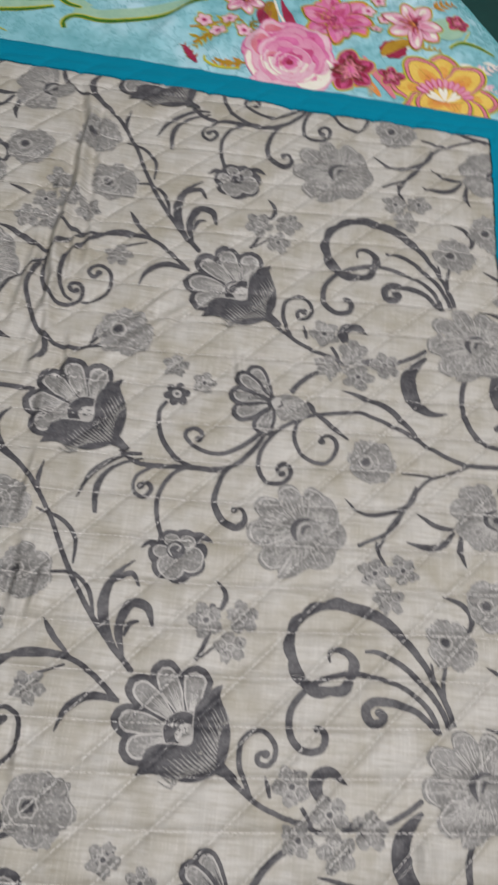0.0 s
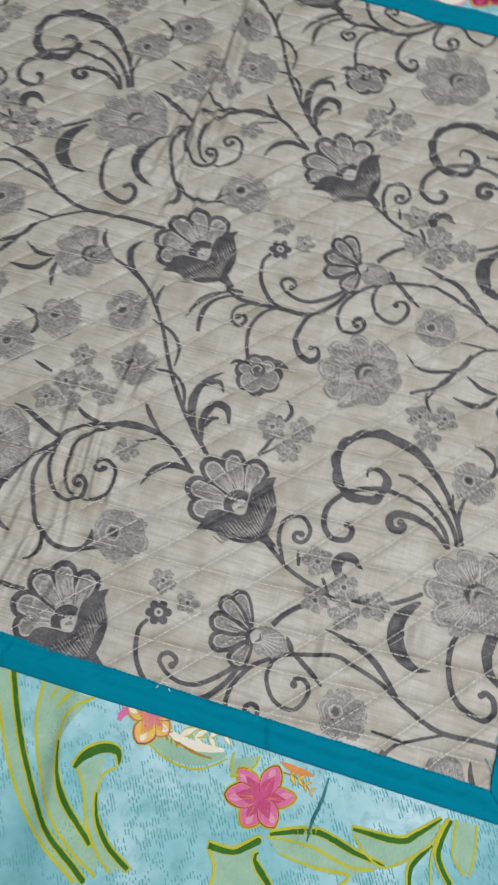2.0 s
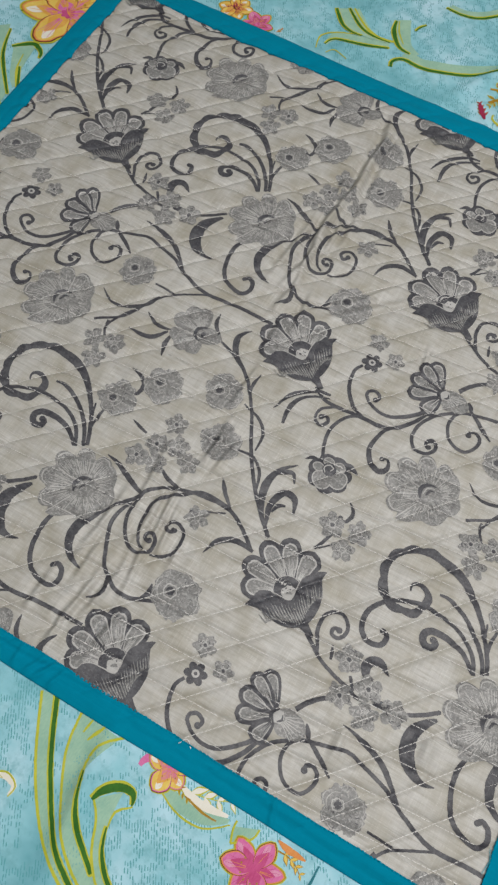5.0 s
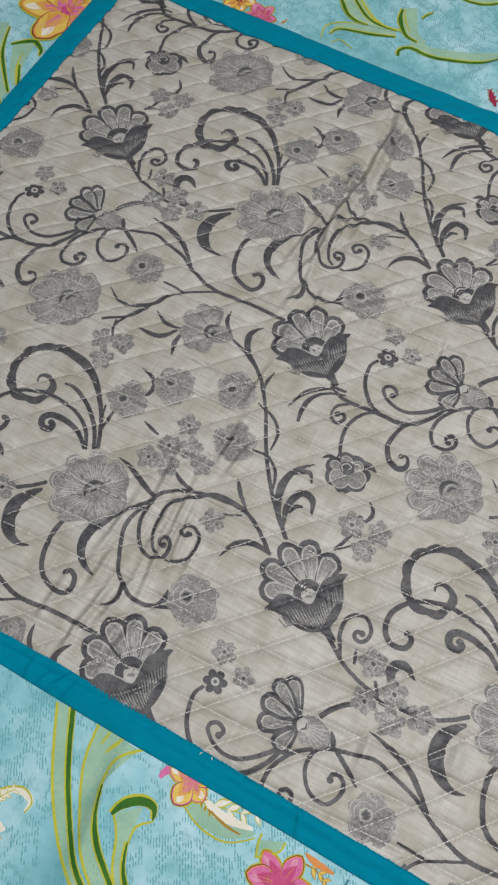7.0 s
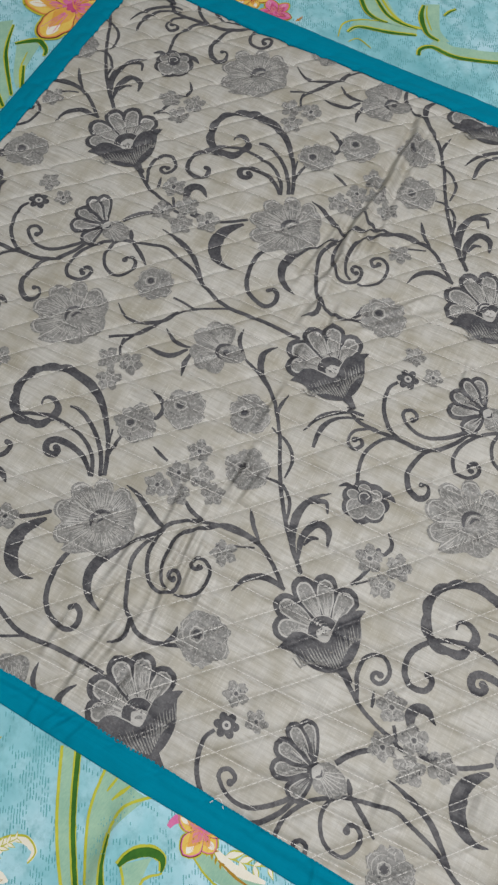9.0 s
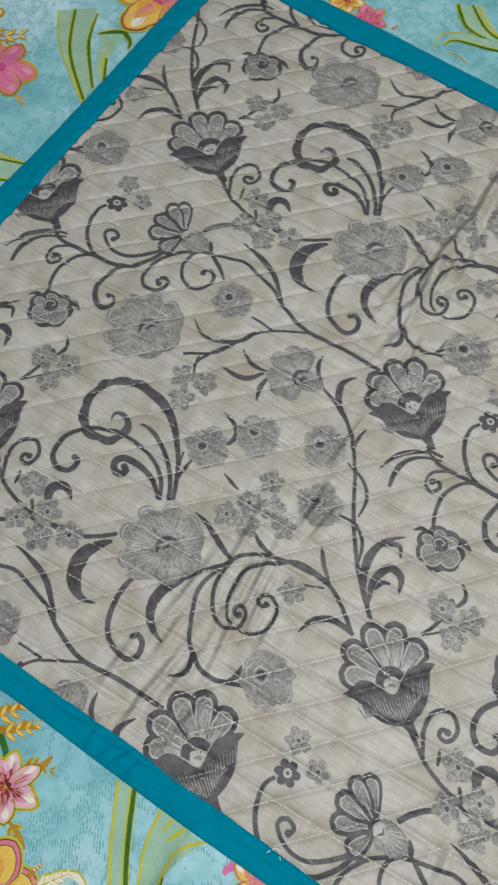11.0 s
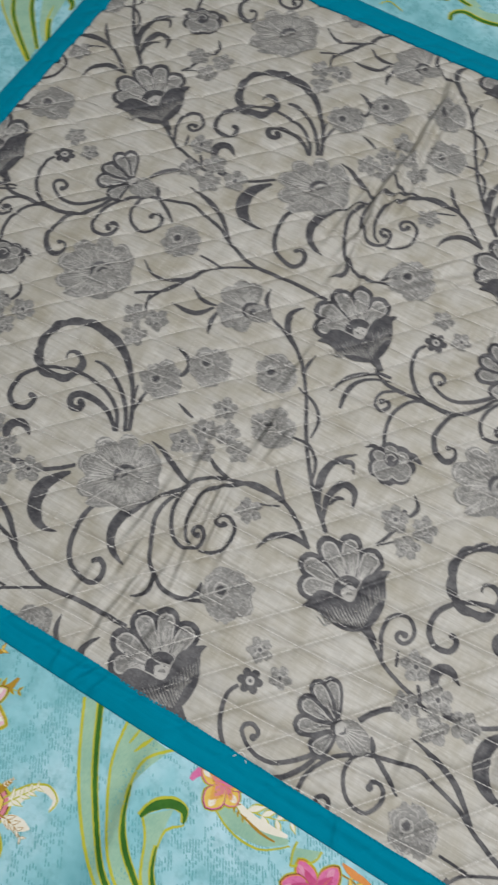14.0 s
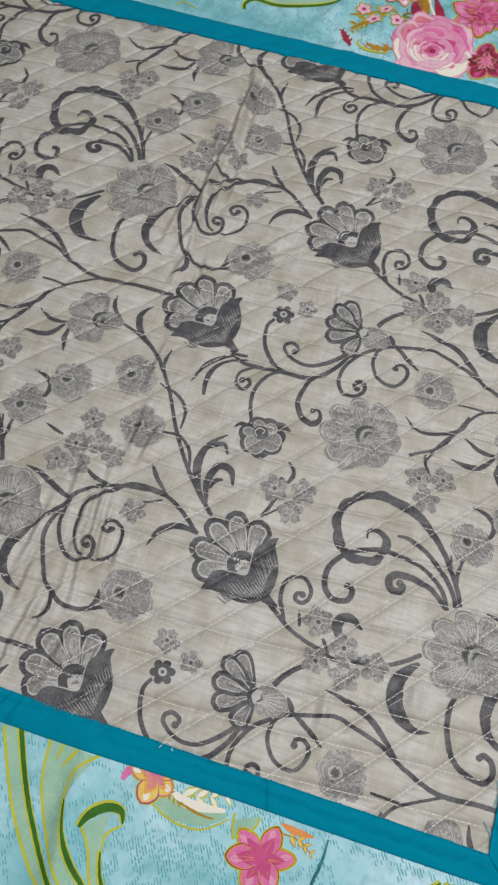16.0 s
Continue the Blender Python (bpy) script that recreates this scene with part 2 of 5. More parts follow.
def bed():
    root = tagged(new("bed"), "bed mattress under a turquoise floral sheet", "bed")
    bx, by = on_bed(EDGE_D - 0.75, 0)
    turn = pose(bx, by, 0, 0, 0, math.degrees(math.atan2(E_T[1], E_T[0])))
    for name, half, z0, z1, m in (("mattress", 0.715, -0.25, -0.035, TICKING), ("bed_base", 0.70, -0.47, -0.25, WOOD)):
        ob = box(name, -1.0, 1.0, -half, half, z0, z1, m, root, 0.02)
        ob.matrix_local = turn
    for sx in (-0.92, 0.92):
        for sy in (-0.62, 0.62):
            ob = box("leg", sx - 0.04, sx + 0.04, sy - 0.04, sy + 0.04, FLOOR_Z, -0.47, WOOD, root, 0.006)
            ob.matrix_local = turn


bed()
v, f = grid(360, 480, sheet_point)
sheet = tagged(mesh_ob("bedsheet", v, f, SHEET), "turquoise cotton bedsheet with a printed floral pattern", "bedsheet")


# ---- the quilted mat ----
mat_root = tagged(new("quilted_mat"), "beige quilted mat with grey floral pattern and teal binding", "mat")


def edge_drop(x):
    """How far the mat's lower side sags outwards towards its far corner."""
    s = min(1.0, max(0.0, (-0.20 - x) / 0.17))
    return 0.0085 * s * s * (3 - 2 * s)


def bilinear(c, u, v):
    (ax, ay), (bx, by), (cx, cy), (dx, dy) = c  # top left, top right, bottom right, bottom left
    x = (dx * (1 - u) + cx * u) * (1 - v) + (ax * (1 - u) + bx * u) * v
    y = (dy * (1 - u) + cy * u) * (1 - v) + (ay * (1 - u) + by * u) * v
    return x, y


MID = tuple((a[0] * 0.72 + b[0] * 0.28, a[1] * 0.72 + b[1] * 0.28) for a, b in zip(INNER, OUTER))


def panel_point(u, v):
    x, y = bilinear(MID, u, v)
    y -= edge_drop(x) * (1 - v) ** 2
    return x, y, mat_z(x, y)


v, f = grid(720, 670, panel_point)
mesh_ob("panel", v, f, PANEL, mat_root, "beige brocade panel quilted in diagonal lines")


CREASED = {"binding2": ((0.480, 0.006), (0.496, 0.010), (0.509, 0.007), (0.530, -0.004), (0.22, 0.004)), "binding1": ((0.55, 0.004), (0.30, -0.003), (0.97, 0.006))}


def binding(name, i, j, lift=0.0, label=""):
    """A folded cloth strip along the side from corner i to corner j: outer edge, rounded back, inner edge."""
    n, across = 420, 14
    verts = []
    (ax, ay), (bx, by), (cx, cy), (dx, dy) = INNER[i], INNER[j], OUTER[i], OUTER[j]
    for k in range(n + 1):
        t = k / n
        wob = 0.0011 * noise.noise((t * 9, i * 3.1, 0)) + 0.0005 * noise.noise((t * 40, i * 3.1, 5))
        wobo = 0.0016 * noise.noise((t * 6, i * 3.1, 9))
        px, py = ax + (bx - ax) * t, ay + (by - ay) * t
        qx, qy = cx + (dx - cx) * t, cy + (dy - cy) * t
        lx, ly = qx - px, qy - py
        ln = math.hypot(lx, ly)
        lx, ly = lx / ln, ly / ln
        for m in range(across + 1):
            s = m / (across - 1) * 0.985 if m < across else 1.0
            w = -0.001 + wob * (1 - s) + (ln + 0.001 + wobo) * s
            x, y = px + lx * w, py + ly * w
            y -= edge_drop(x) * (1 if i == 2 else (1 - t) ** 2 if i == 3 else 0)
            base = (mat_z(x, y) + 0.0016) * (1 - s) + (sheet_z(x, y) + 0.0026) * s
            base = max(base, mat_z(x, y) + 0.0013 - 0.008 * max(0, s - 0.3))
            hump = (0.0002 if i == 1 else -0.0012) if m == 0 else 0.0006 * math.sin(math.pi * s)
            if m == across:
                base, hump = sheet_z(x, y) - 0.0004, 0.0
            puck = 0.0005 * noise.noise((t * 55 + s * 3, s * 2, i * 7.0)) + 0.0007 * noise.noise((t * 14, s * 1.5, i * 5.0))
            fold = 0.0
            for at, skew in CREASED.get(name + str(i), ()):
                fold += 0.0026 * math.exp(-(((t - at) * 0.72 - skew * (s - 0.5)) / 0.0017) ** 2) * min(1, 2.5 * s * (1 - s) * 2)
            verts.append((x, y, base + hump + puck + fold + lift))
    w = across + 1
    faces = [(a, a + 1, a + w + 1, a + w) for k in range(n) for a in range(k * w, k * w + across)]
    return mesh_ob(name, verts, faces, TEAL, mat_root, label)


binding("binding", 0, 1, 0.0, "teal cotton binding strip")
binding("binding", 2, 3, 0.0, "teal cotton binding strip")
binding("binding", 3, 0, 0.0008, "teal cotton binding strip with a folded end")
binding("binding", 1, 2, 0.0008, "teal cotton binding strip with a folded end")


# ---- drawing on cloth: flat shapes in millimetres, laid on the relief ----
class Art:
    """Collects flat shapes of several colours; layers lie a hair above one another."""

    def __init__(self):
        self.v, self.f, self.m, self.n, self.cuts = [], [], [], 0, []

    def level(self, layer):
        self.n += 1
        return layer + 0.07 * (self.n % 12)

    def part(self, name):
        """What is drawn from here on is a sub-part of that name."""
        self.cuts.append((len(self.f), name))

    def strip(self, left, right, mat, layer):
        wide = max(math.dist(p, q) for p, q in zip(left, right))
        cols = 1 + int(wide / 1.6)
        b, layer = len(self.v), self.level(layer)
        for p, q in zip(left, right):
            for c in range(cols + 1):
                s = c / cols
                self.v.append((p[0] + (q[0] - p[0]) * s, p[1] + (q[1] - p[1]) * s, layer))
        w = cols + 1
        for k in range(len(left) - 1):
            for c in range(cols):
                g = b + k * w + c
                self.f.append((g, g + 1, g + w + 1, g + w))
                self.m.append(mat)

    def ribbon(self, pts, widths, mat=0, layer=0, step=1.4, scallop=None):
        """A stroke along a smooth curve; widths in millimetres, spread evenly along it. scallop: (from, to, bumps, depth) on its right side."""
        line = smooth_line(pts, step)
        n = len(line)
        left, right = [], []
        for k, (x, y) in enumerate(line):
            a, b = line[max(0, k - 1)], line[min(n - 1, k + 1)]
            dx, dy = b[0] - a[0], b[1] - a[1]
            ln = math.hypot(dx, dy) or 1
            t = k / max(1, n - 1)
            g = t * (len(widths) - 1)
            i = min(int(g), len(widths) - 2)
            w = (widths[i] * (i + 1 - g) + widths[i + 1] * (g - i)) / 2
            wr = w
            if scallop and scallop[0] < t < scallop[1]:
                wr += scallop[3] * abs(math.sin(math.pi * scallop[2] * (t - scallop[0]) / (scallop[1] - scallop[0])))
            rough = 1 + 0.10 * noise.noise((x * 0.5, y * 0.5, 2.0))
            saw = 0.34 * noise.noise((x * 2.3, y * 2.3, 6.0))
            left.append((x - dy / ln * (w * rough + saw), y + dx / ln * (w * rough + saw)))
            right.append((x + dy / ln * (wr - saw), y - dx / ln * (wr - saw)))
        self.strip(left, right, mat, layer)
        if widths[-1] > 3.2:
            self.disc(*line[-1], widths[-1] * 0.52, mat, layer, n=16)

    def shape(self, cx, cy, outline, mat, layer, rings=3, inner=0.0):
        """A filled closed outline round a centre, or a band of it from the share inner outwards."""
        n, b, layer = len(outline), len(self.v), self.level(layer)
        rings = max(rings, int(max(math.dist((cx, cy), p) for p in outline) / 1.9))
        for r in range(rings + 1):
            s = max(inner, 0.04) + (1 - max(inner, 0.04)) * r / rings
            self.v += [(cx + (x - cx) * s, cy + (y - cy) * s, layer) for x, y in outline]
        for r in range(rings):
            for k in range(n):
                a, c = b + r * n + k, b + r * n + (k + 1) % n
                self.f.append((a, c, c + n, a + n))
                self.m.append(mat)

    def disc(self, cx, cy, r, mat, layer, lobes=0, depth=0.0, turn=0.0, squash=1.0, inner=0.0, n=28, rings=2, rag=0.0):
        out = []
        for k in range(n):
            a = 2 * math.pi * k / n
            rr = r * (1 - depth + depth * abs(math.cos(lobes * a / 2))) if lobes else r
            rr *= 1 + rag * noise.noise((cx + 3.5 * math.cos(a), cy + 3.5 * math.sin(a), r)) if rag else 1
            x, y = rr * math.cos(a), rr * squash * math.sin(a)
            c, s = math.cos(turn), math.sin(turn)
            out.append((cx + x * c - y * s, cy + x * s + y * c))
        self.shape(cx, cy, out, mat, layer, rings, inner)

    def petal(self, cx, cy, ang, length, width, mat, layer, start=0.12, tip=0.55, point=0.0):
        """One petal from near (cx, cy) outwards; tip: where it is widest; point: 1 for a sharp end."""
        c, s = math.cos(ang), math.sin(ang)
        left, right = [], []
        n = max(10, int(length / 1.7))
        for k in range(n + 1):
            t = k / n
            if t < tip:
                w = math.sin(math.pi / 2 * t / tip) ** 0.8
            else:
                u = (t - tip) / (1 - tip)
                w = (1 - point) * math.sqrt(max(0, 1 - u * u)) + point * (1 - u) ** 0.9
            d = length * (start + (1 - start) * t)
            w = max(w, 0.05) * width / 2
            wl, wr = (w * (1 + 0.16 * noise.noise((cx + 0.11 * d * c, cy + 0.11 * d * s, side + 9 * ang))) for side in (0, 40))
            left.append((cx + c * d - s * wl, cy + s * d + c * wl))
            right.append((cx + c * d + s * wr, cy + s * d - c * wr))
        self.strip(left, right, mat, layer)

    def build(self, name, parent, mats, place, height, lift, label="", keep=None):
        """Lays the shapes on a cloth. place: drawing to plan, in metres; keep: plan test."""
        plan = [place(x, y) for x, y, _ in self.v]
        ok = [keep(x, y) if keep else True for x, y in plan]
        cuts = [(0, name)] + self.cuts + [(len(self.f), "")]
        main = None
        for (a, title), (b, _) in zip(cuts, cuts[1:]):
            used, faces, slots, verts = {}, [], [], []
            for f, m in zip(self.f[a:b], self.m[a:b]):
                if all(ok[i] for i in f):
                    g = []
                    for i in f:
                        if i not in used:
                            used[i] = len(verts)
                            x, y = plan[i]
                            verts.append((x, y, height(x, y) + lift + self.v[i][2] * 0.00005))
                        g.append(used[i])
                    ring = [verts[k] for k in g]
                    if sum(p[0] * q[1] - p[1] * q[0] for p, q in zip(ring, ring[1:] + ring[:1])) < 0:
                        g.reverse()
                    faces.append(tuple(g))
                    slots.append(m)
            if faces:
                ob = mesh_ob(title if main else name, verts, faces, mats, main or parent, "" if main else label, slots)
                main = main or ob
        return main


def smooth_line(pts, step):
    """A Catmull-Rom curve through the points, in even steps."""
    p = [pts[0], *pts, pts[-1]]
    out = []
    for k in range(1, len(p) - 2):
        a, b, c, d = p[k - 1:k + 3]
        n = max(2, int(math.hypot(c[0] - b[0], c[1] - b[1]) / step))
        for i in range(n):
            t = i / n
            out.append(tuple(0.5 * (2 * b[j] + (c[j] - a[j]) * t + (2 * a[j] - 5 * b[j] + 4 * c[j] - d[j]) * t * t
                                    + (3 * b[j] - a[j] - 3 * c[j] + d[j]) * t ** 3) for j in (0, 1)))
    out.append(tuple(pts[-1]))
    return out


# ---- the woven pattern of the mat, one repeat in millimetres ----
def stroke(pts, widths, scallop=None):
    """One woven stroke; where it ends in a tight curl it winds on a little and closes in a round knob."""
    art = Art()
    line = smooth_line(pts, 1.4)
    tail = line[-14:]
    ways = [math.atan2(q[1] - p[1], q[0] - p[0]) for p, q in zip(tail, tail[1:])]
    bend = sum((b - a + math.pi) % (2 * math.pi) - math.pi for a, b in zip(ways, ways[1:])) if len(ways) > 2 else 0.0
    pts = list(pts)
    if abs(bend) > 1.15 and widths[-1] > 1.9:
        x, y = pts[-1]
        way, sign, knob = ways[-1], math.copysign(1, bend), max(2.3, widths[-1] * 0.78)
        for k in range(3 if widths[-1] < 3.6 and abs(bend) < 3.3 else 0):
            way += sign * 0.62
            x, y = x + 2.2 * math.cos(way), y + 2.2 * math.sin(way)
            pts.append((x, y))
        art.ribbon(pts, list(widths) + [widths[-1]], 0, 0, scallop=scallop)
        if widths[-1] < 3.6:
            art.disc(x, y, knob, 0, 0.5, n=18)
    else:
        art.ribbon(pts, widths, 0, 0, scallop=scallop)
    return art


def spray_vine():
    return [
        stroke([(-64, 180), (-53, 172), (-42, 171), (-32, 172), (-20, 173), (-10, 174), (1, 175), (11, 179), (19, 185), (28, 197), (33, 209), (36, 220)], [3.4, 3.9, 4.2, 3.9, 3.4]),
        stroke([(-130, 216), (-169, 215), (-201, 212), (-227, 220), (-246, 230), (-271, 237), (-282, 239), (-293, 236), (-306, 232), (-318, 228), (-327, 222), (-337, 214), (-344, 204), (-348, 195), (-349, 185), (-347, 177), (-342, 172), (-335, 172), (-330, 174), (-326, 180), (-327, 187), (-332, 188), (-335, 185)], [3.7, 3.7, 3.7, 3.3, 3.1, 3.1, 3.2, 3.4]),
        stroke([(-294, 255), (-280, 253), (-257, 245), (-234, 225)], [0.7, 4.8, 4.8, 2]),
    ]


def spray_twig():
    return [
        stroke([(-198, 211), (-218, 200), (-231, 191), (-243, 171), (-254, 151), (-276, 136)], [2, 2.4, 2.4, 2.7]),
        stroke([(-287, 169), (-272, 160), (-255, 164), (-240, 174), (-236, 187)], [0.7, 3.4, 3.4, 2]),
        stroke([(-236, 187), (-243, 171), (-254, 154), (-262, 136)], [3.4, 2.4, 2.4]),
        stroke([(-263, 141), (-261, 131), (-256, 123)], [2.4, 2.4]),
    ]


def spray_leaves():
    return [
        stroke([(-236, 167), (-224, 160), (-215, 159), (-208, 161)], [0.7, 3.4, 4.1, 1.4]),
        stroke([(-243, 144), (-230, 143), (-218, 146), (-209, 158)], [0.7, 4.1, 4.8, 2]),
        stroke([(-201, 133), (-205, 145), (-204, 158)], [0.7, 4.8, 2]),
        stroke([(-177, 200), (-174, 187), (-161, 174)], [0.7, 4.1, 3.4, 1.4]),
    ]


def spray_stem():
    return [
        stroke([(-161, 174), (-142, 168), (-124, 155), (-112, 141)], [2, 3.1, 3.4, 3.4]),
        stroke([(-143, 200), (-150, 186), (-143, 170), (-125, 157)], [0.7, 6.1, 5.4, 2]),
        stroke([(-113, 164), (-114, 151), (-112, 140)], [0.7, 3.4, 2]),
        stroke([(-112, 141), (-100, 123), (-88, 100), (-75, 79), (-60, 59), (-35, 33)], [3.1, 3.1, 3.4, 3.4, 3.7, 3.7]),
        stroke([(-111, 129), (-94, 124), (-83, 113), (-81, 95)], [1.4, 2.7, 3.1, 1.4]),
        stroke([(-96, 88), (-80, 89), (-68, 79), (-62, 60)], [1.4, 2.7, 3.1, 1.4]),
        stroke([(-41, 38), (-52, 52), (-58, 72), (-54, 90), (-42, 103)], [2, 6.1, 7.5, 4.8, 0.7]),
        stroke([(-55, 87), (-43, 94), (-37, 86)], [3.4, 4.1, 1.4]),
        stroke([(-41, 41), (-46, 58), (-41, 74), (-30, 73), (-25, 61)], [2, 5.4, 6.8, 6.1, 1.4]),
        stroke([(-42, 53), (-40, 61), (-34, 64)], [1.4, 4.1, 1.4]),
    ]


def spray_branch():
    return [
        stroke([(-41, 14), (-55, 26), (-74, 36), (-100, 35), (-115, 32), (-129, 27), (-141, 18), (-148, 6), (-156, -4), (-164, -14), (-171, -24)], [3.7, 3.4, 3.1, 3.1, 3.3, 3.0]),
        stroke([(-93, 59), (-85, 48), (-73, 37)], [0.7, 4.1, 3.4, 1.4]),
        stroke([(-191, 27), (-180, 25), (-167, 19), (-154, 13), (-144, 10)], [0.7, 4.0, 5.0, 4.6, 2.4]),
        stroke([(-75, -8), (-70, 6), (-57, 15), (-39, 14)], [0.7, 4.8, 5.4, 2.7]),
        stroke([(-142, 38), (-133, 33), (-122, 31)], [2.6, 3.8, 2.6]),
        stroke([(-91, 25), (-75, 32)], [2, 1.4]),
    ]


def spray_scrolls():
    return [
        stroke([(-145, 10), (-147, -2), (-146, -14), (-141, -25), (-134, -33), (-126, -36), (-119, -34), (-114, -29), (-114, -21), (-118, -16), (-123, -16), (-124, -20)], [2.6, 3.4, 3.4, 3.2, 3.0, 3.4]),
        stroke([(-76, 38), (-100, 38), (-114, 29), (-125, 20), (-133, 9), (-134, -4), (-132, -17), (-126, -28), (-120, -31)], [2.4, 3.0, 3.6, 3.4, 3.2, 2.2]),
        stroke([(-113, -32), (-104, -29), (-97, -22), (-95, -12), (-97, -2), (-104, 3), (-110, 2), (-113, -4), (-110, -7)], [1.6, 3.0, 3.0, 3.0, 3.3]),
        stroke([(-150, 0), (-154, -12), (-155, -25), (-151, -37), (-146, -48), (-140, -59), (-132, -65), (-123, -71), (-111, -72), (-100, -68), (-90, -64)], [3.0, 3.6, 3.4, 3.4, 3.8, 3.0]),
        stroke([(-134, -63), (-130, -75), (-132, -82), (-140, -88)], [3.6, 4.4, 3.8, 0.8]),
        stroke([(-101, -67), (-97, -60), (-98, -52)], [1.4, 5.2, 0.8]),
    ]


def spray_hooks():
    return [
        stroke([(-199, -34), (-204, -50), (-204, -64), (-200, -79), (-193, -89), (-183, -94), (-173, -95), (-168, -91), (-167, -84), (-170, -78), (-175, -76), (-178, -79)], [2.6, 4.0, 4.0, 4.2, 4.2, 4.0, 4.4]),
        stroke([(-169, -22), (-177, -35), (-179, -49), (-175, -60), (-167, -67), (-156, -71)], [3.0, 8.8, 8.6, 7.0, 5.0, 0.7]),
        stroke([(-232, 297), (-240, 288), (-245, 277), (-244, 265), (-239, 256), (-231, 250), (-223, 249), (-215, 251)], [2.2, 7.0, 10.5, 12.5, 12.0, 9.5, 5.0, 0.7]),
    ]


def spray_tendril():
    return [
        stroke([(25, -18), (37, -27), (49, -35), (59, -39), (71, -42), (78, -43), (84, -46), (90, -46)], [3.8, 3.4, 3.2, 3.2, 3.0]),
        stroke([(44, -31), (40, -22), (37, -16), (36, -8), (37, -1), (42, 5), (49, 7), (55, 3), (58, -3), (57, -9), (53, -13), (48, -12), (47, -9)], [2.6, 3.4, 3.3, 3.2, 3.2, 3.4]),
        stroke([(56, -31), (55, -26), (53, -19)], [1.8, 3.2, 0.8]),
        stroke([(75, -34), (82, -43)], [2.4, 3.0, 2.0]),
        stroke([(86, -28), (83, -21), (85, -15), (90, -12), (95, -13), (102, -18)], [5.0, 8.4, 8.0, 7.0, 4.6, 0.7]),
        stroke([(99, -43), (110, -40)], [2.5, 6.0, 4.6]),
        stroke([(123, -39), (136, -31), (147, -22)], [3.2, 3.4, 3.4]),
        stroke([(-331, 246), (-326, 254), (-319, 262), (-311, 268)], [4.2, 4.0, 3.4]),
        stroke([(-319, 241), (-313, 232)], [1.0, 5.0, 3.0]),
    ]


def spray_grand():
    return [
        stroke([(169, 25), (164, 37), (154, 55), (144, 68), (132, 80), (119, 88), (107, 91), (93, 92), (83, 90), (74, 85), (68, 79), (64, 71), (63, 62), (65, 53), (69, 45), (74, 39), (80, 36), (88, 36), (96, 38), (101, 43), (103, 50), (103, 57), (100, 61), (95, 63), (90, 62), (88, 58), (89, 54)],
               [3.6, 3.8, 3.8, 4.2, 4.8, 6.0, 7.6, 8.6, 7.4, 5.6, 5.0, 5.0, 5.4, 6.2, 6.6, 5.8, 5.2, 5.0, 4.6, 1.2], (0.42, 0.93, 8, 2.2)),
    ]


def spray_plumes():
    return [
        stroke([(166, 23), (160, 35), (150, 47), (139, 56), (128, 62), (118, 65), (111, 64)], [3.4, 3.6, 4.0, 3.8, 3.8, 3.9, 2.0]),
        stroke([(160, 19), (154, 31), (146, 39), (135, 45), (123, 48), (113, 49), (102, 49), (93, 46), (82, 41), (73, 33), (67, 24), (65, 15), (67, 5), (73, -1), (80, -2), (86, 1), (88, 7), (86, 12), (83, 12)], [3.4, 3.6, 3.4, 3.2, 3.4, 3.8, 4.0, 4.4, 4.6, 4.6]),
        stroke([(159, 19), (153, 25), (144, 31), (132, 34), (123, 34), (117, 33), (113, 29), (113, 24), (117, 20), (122, 21), (124, 25), (121, 27)], [3.2, 3.6, 4.2, 4.8, 5.4, 6.0, 6.0, 6.0, 5.6]),
        stroke([(163, 38), (162, 48), (163, 57), (164, 63)], [2.6, 3.0, 2.8, 2.0]),
        stroke([(157, 52), (154, 63)], [2.4, 1.6]),
    ]


def spray_foot():
    return [
        stroke([(-87, 140), (-80, 159), (-63, 175), (-49, 179)], [0.7, 4.1, 4.1, 2]),
        stroke([(-73, 131), (-75, 148), (-68, 164), (-48, 176)], [2.7, 4.8, 2.7, 2]),
        stroke([(-35, 173), (-49, 163), (-51, 152), (-44, 147), (-39, 153), (-41, 157)], [2, 2.7, 2.7, 3.4]),
        stroke([(-18, 173), (-26, 167), (-32, 156), (-34, 146), (-32, 133), (-27, 120)], [2.7, 3.3, 3.3, 2.9]),
        stroke([(-14, 174), (-23, 178), (-30, 183), (-37, 192), (-41, 203), (-42, 214), (-38, 222)], [3.4, 3.6, 3.6, 3.4, 2.8]),
        stroke([(35, 216), (27, 205), (17, 195), (6, 188), (-5, 187), (-14, 190), (-21, 196), (-21, 201), (-16, 204), (-11, 202)], [3.0, 3.6, 3.4, 3.1, 3.0, 3.4]),
        stroke([(15, 182), (8, 173), (5, 162), (4, 152), (7, 144), (12, 138), (19, 135), (24, 137), (26, 142), (24, 148)], [3.0, 3.4, 3.8, 4.2, 4.6, 5.2, 5.6, 2.4]),
        stroke([(62, 228), (56, 222), (54, 212), (56, 204), (61, 197), (68, 193), (77, 193), (82, 198), (85, 206), (84, 212), (79, 216), (74, 214), (74, 210)], [2.6, 3.1, 3.1, 3.0, 3.0, 3.4]),
        stroke([(67, 232), (77, 226), (85, 221), (93, 215)], [2.6, 3.8, 3.6, 1.4]),
        stroke([(-247, 197), (-226, 197)], [2, 2]),
    ]


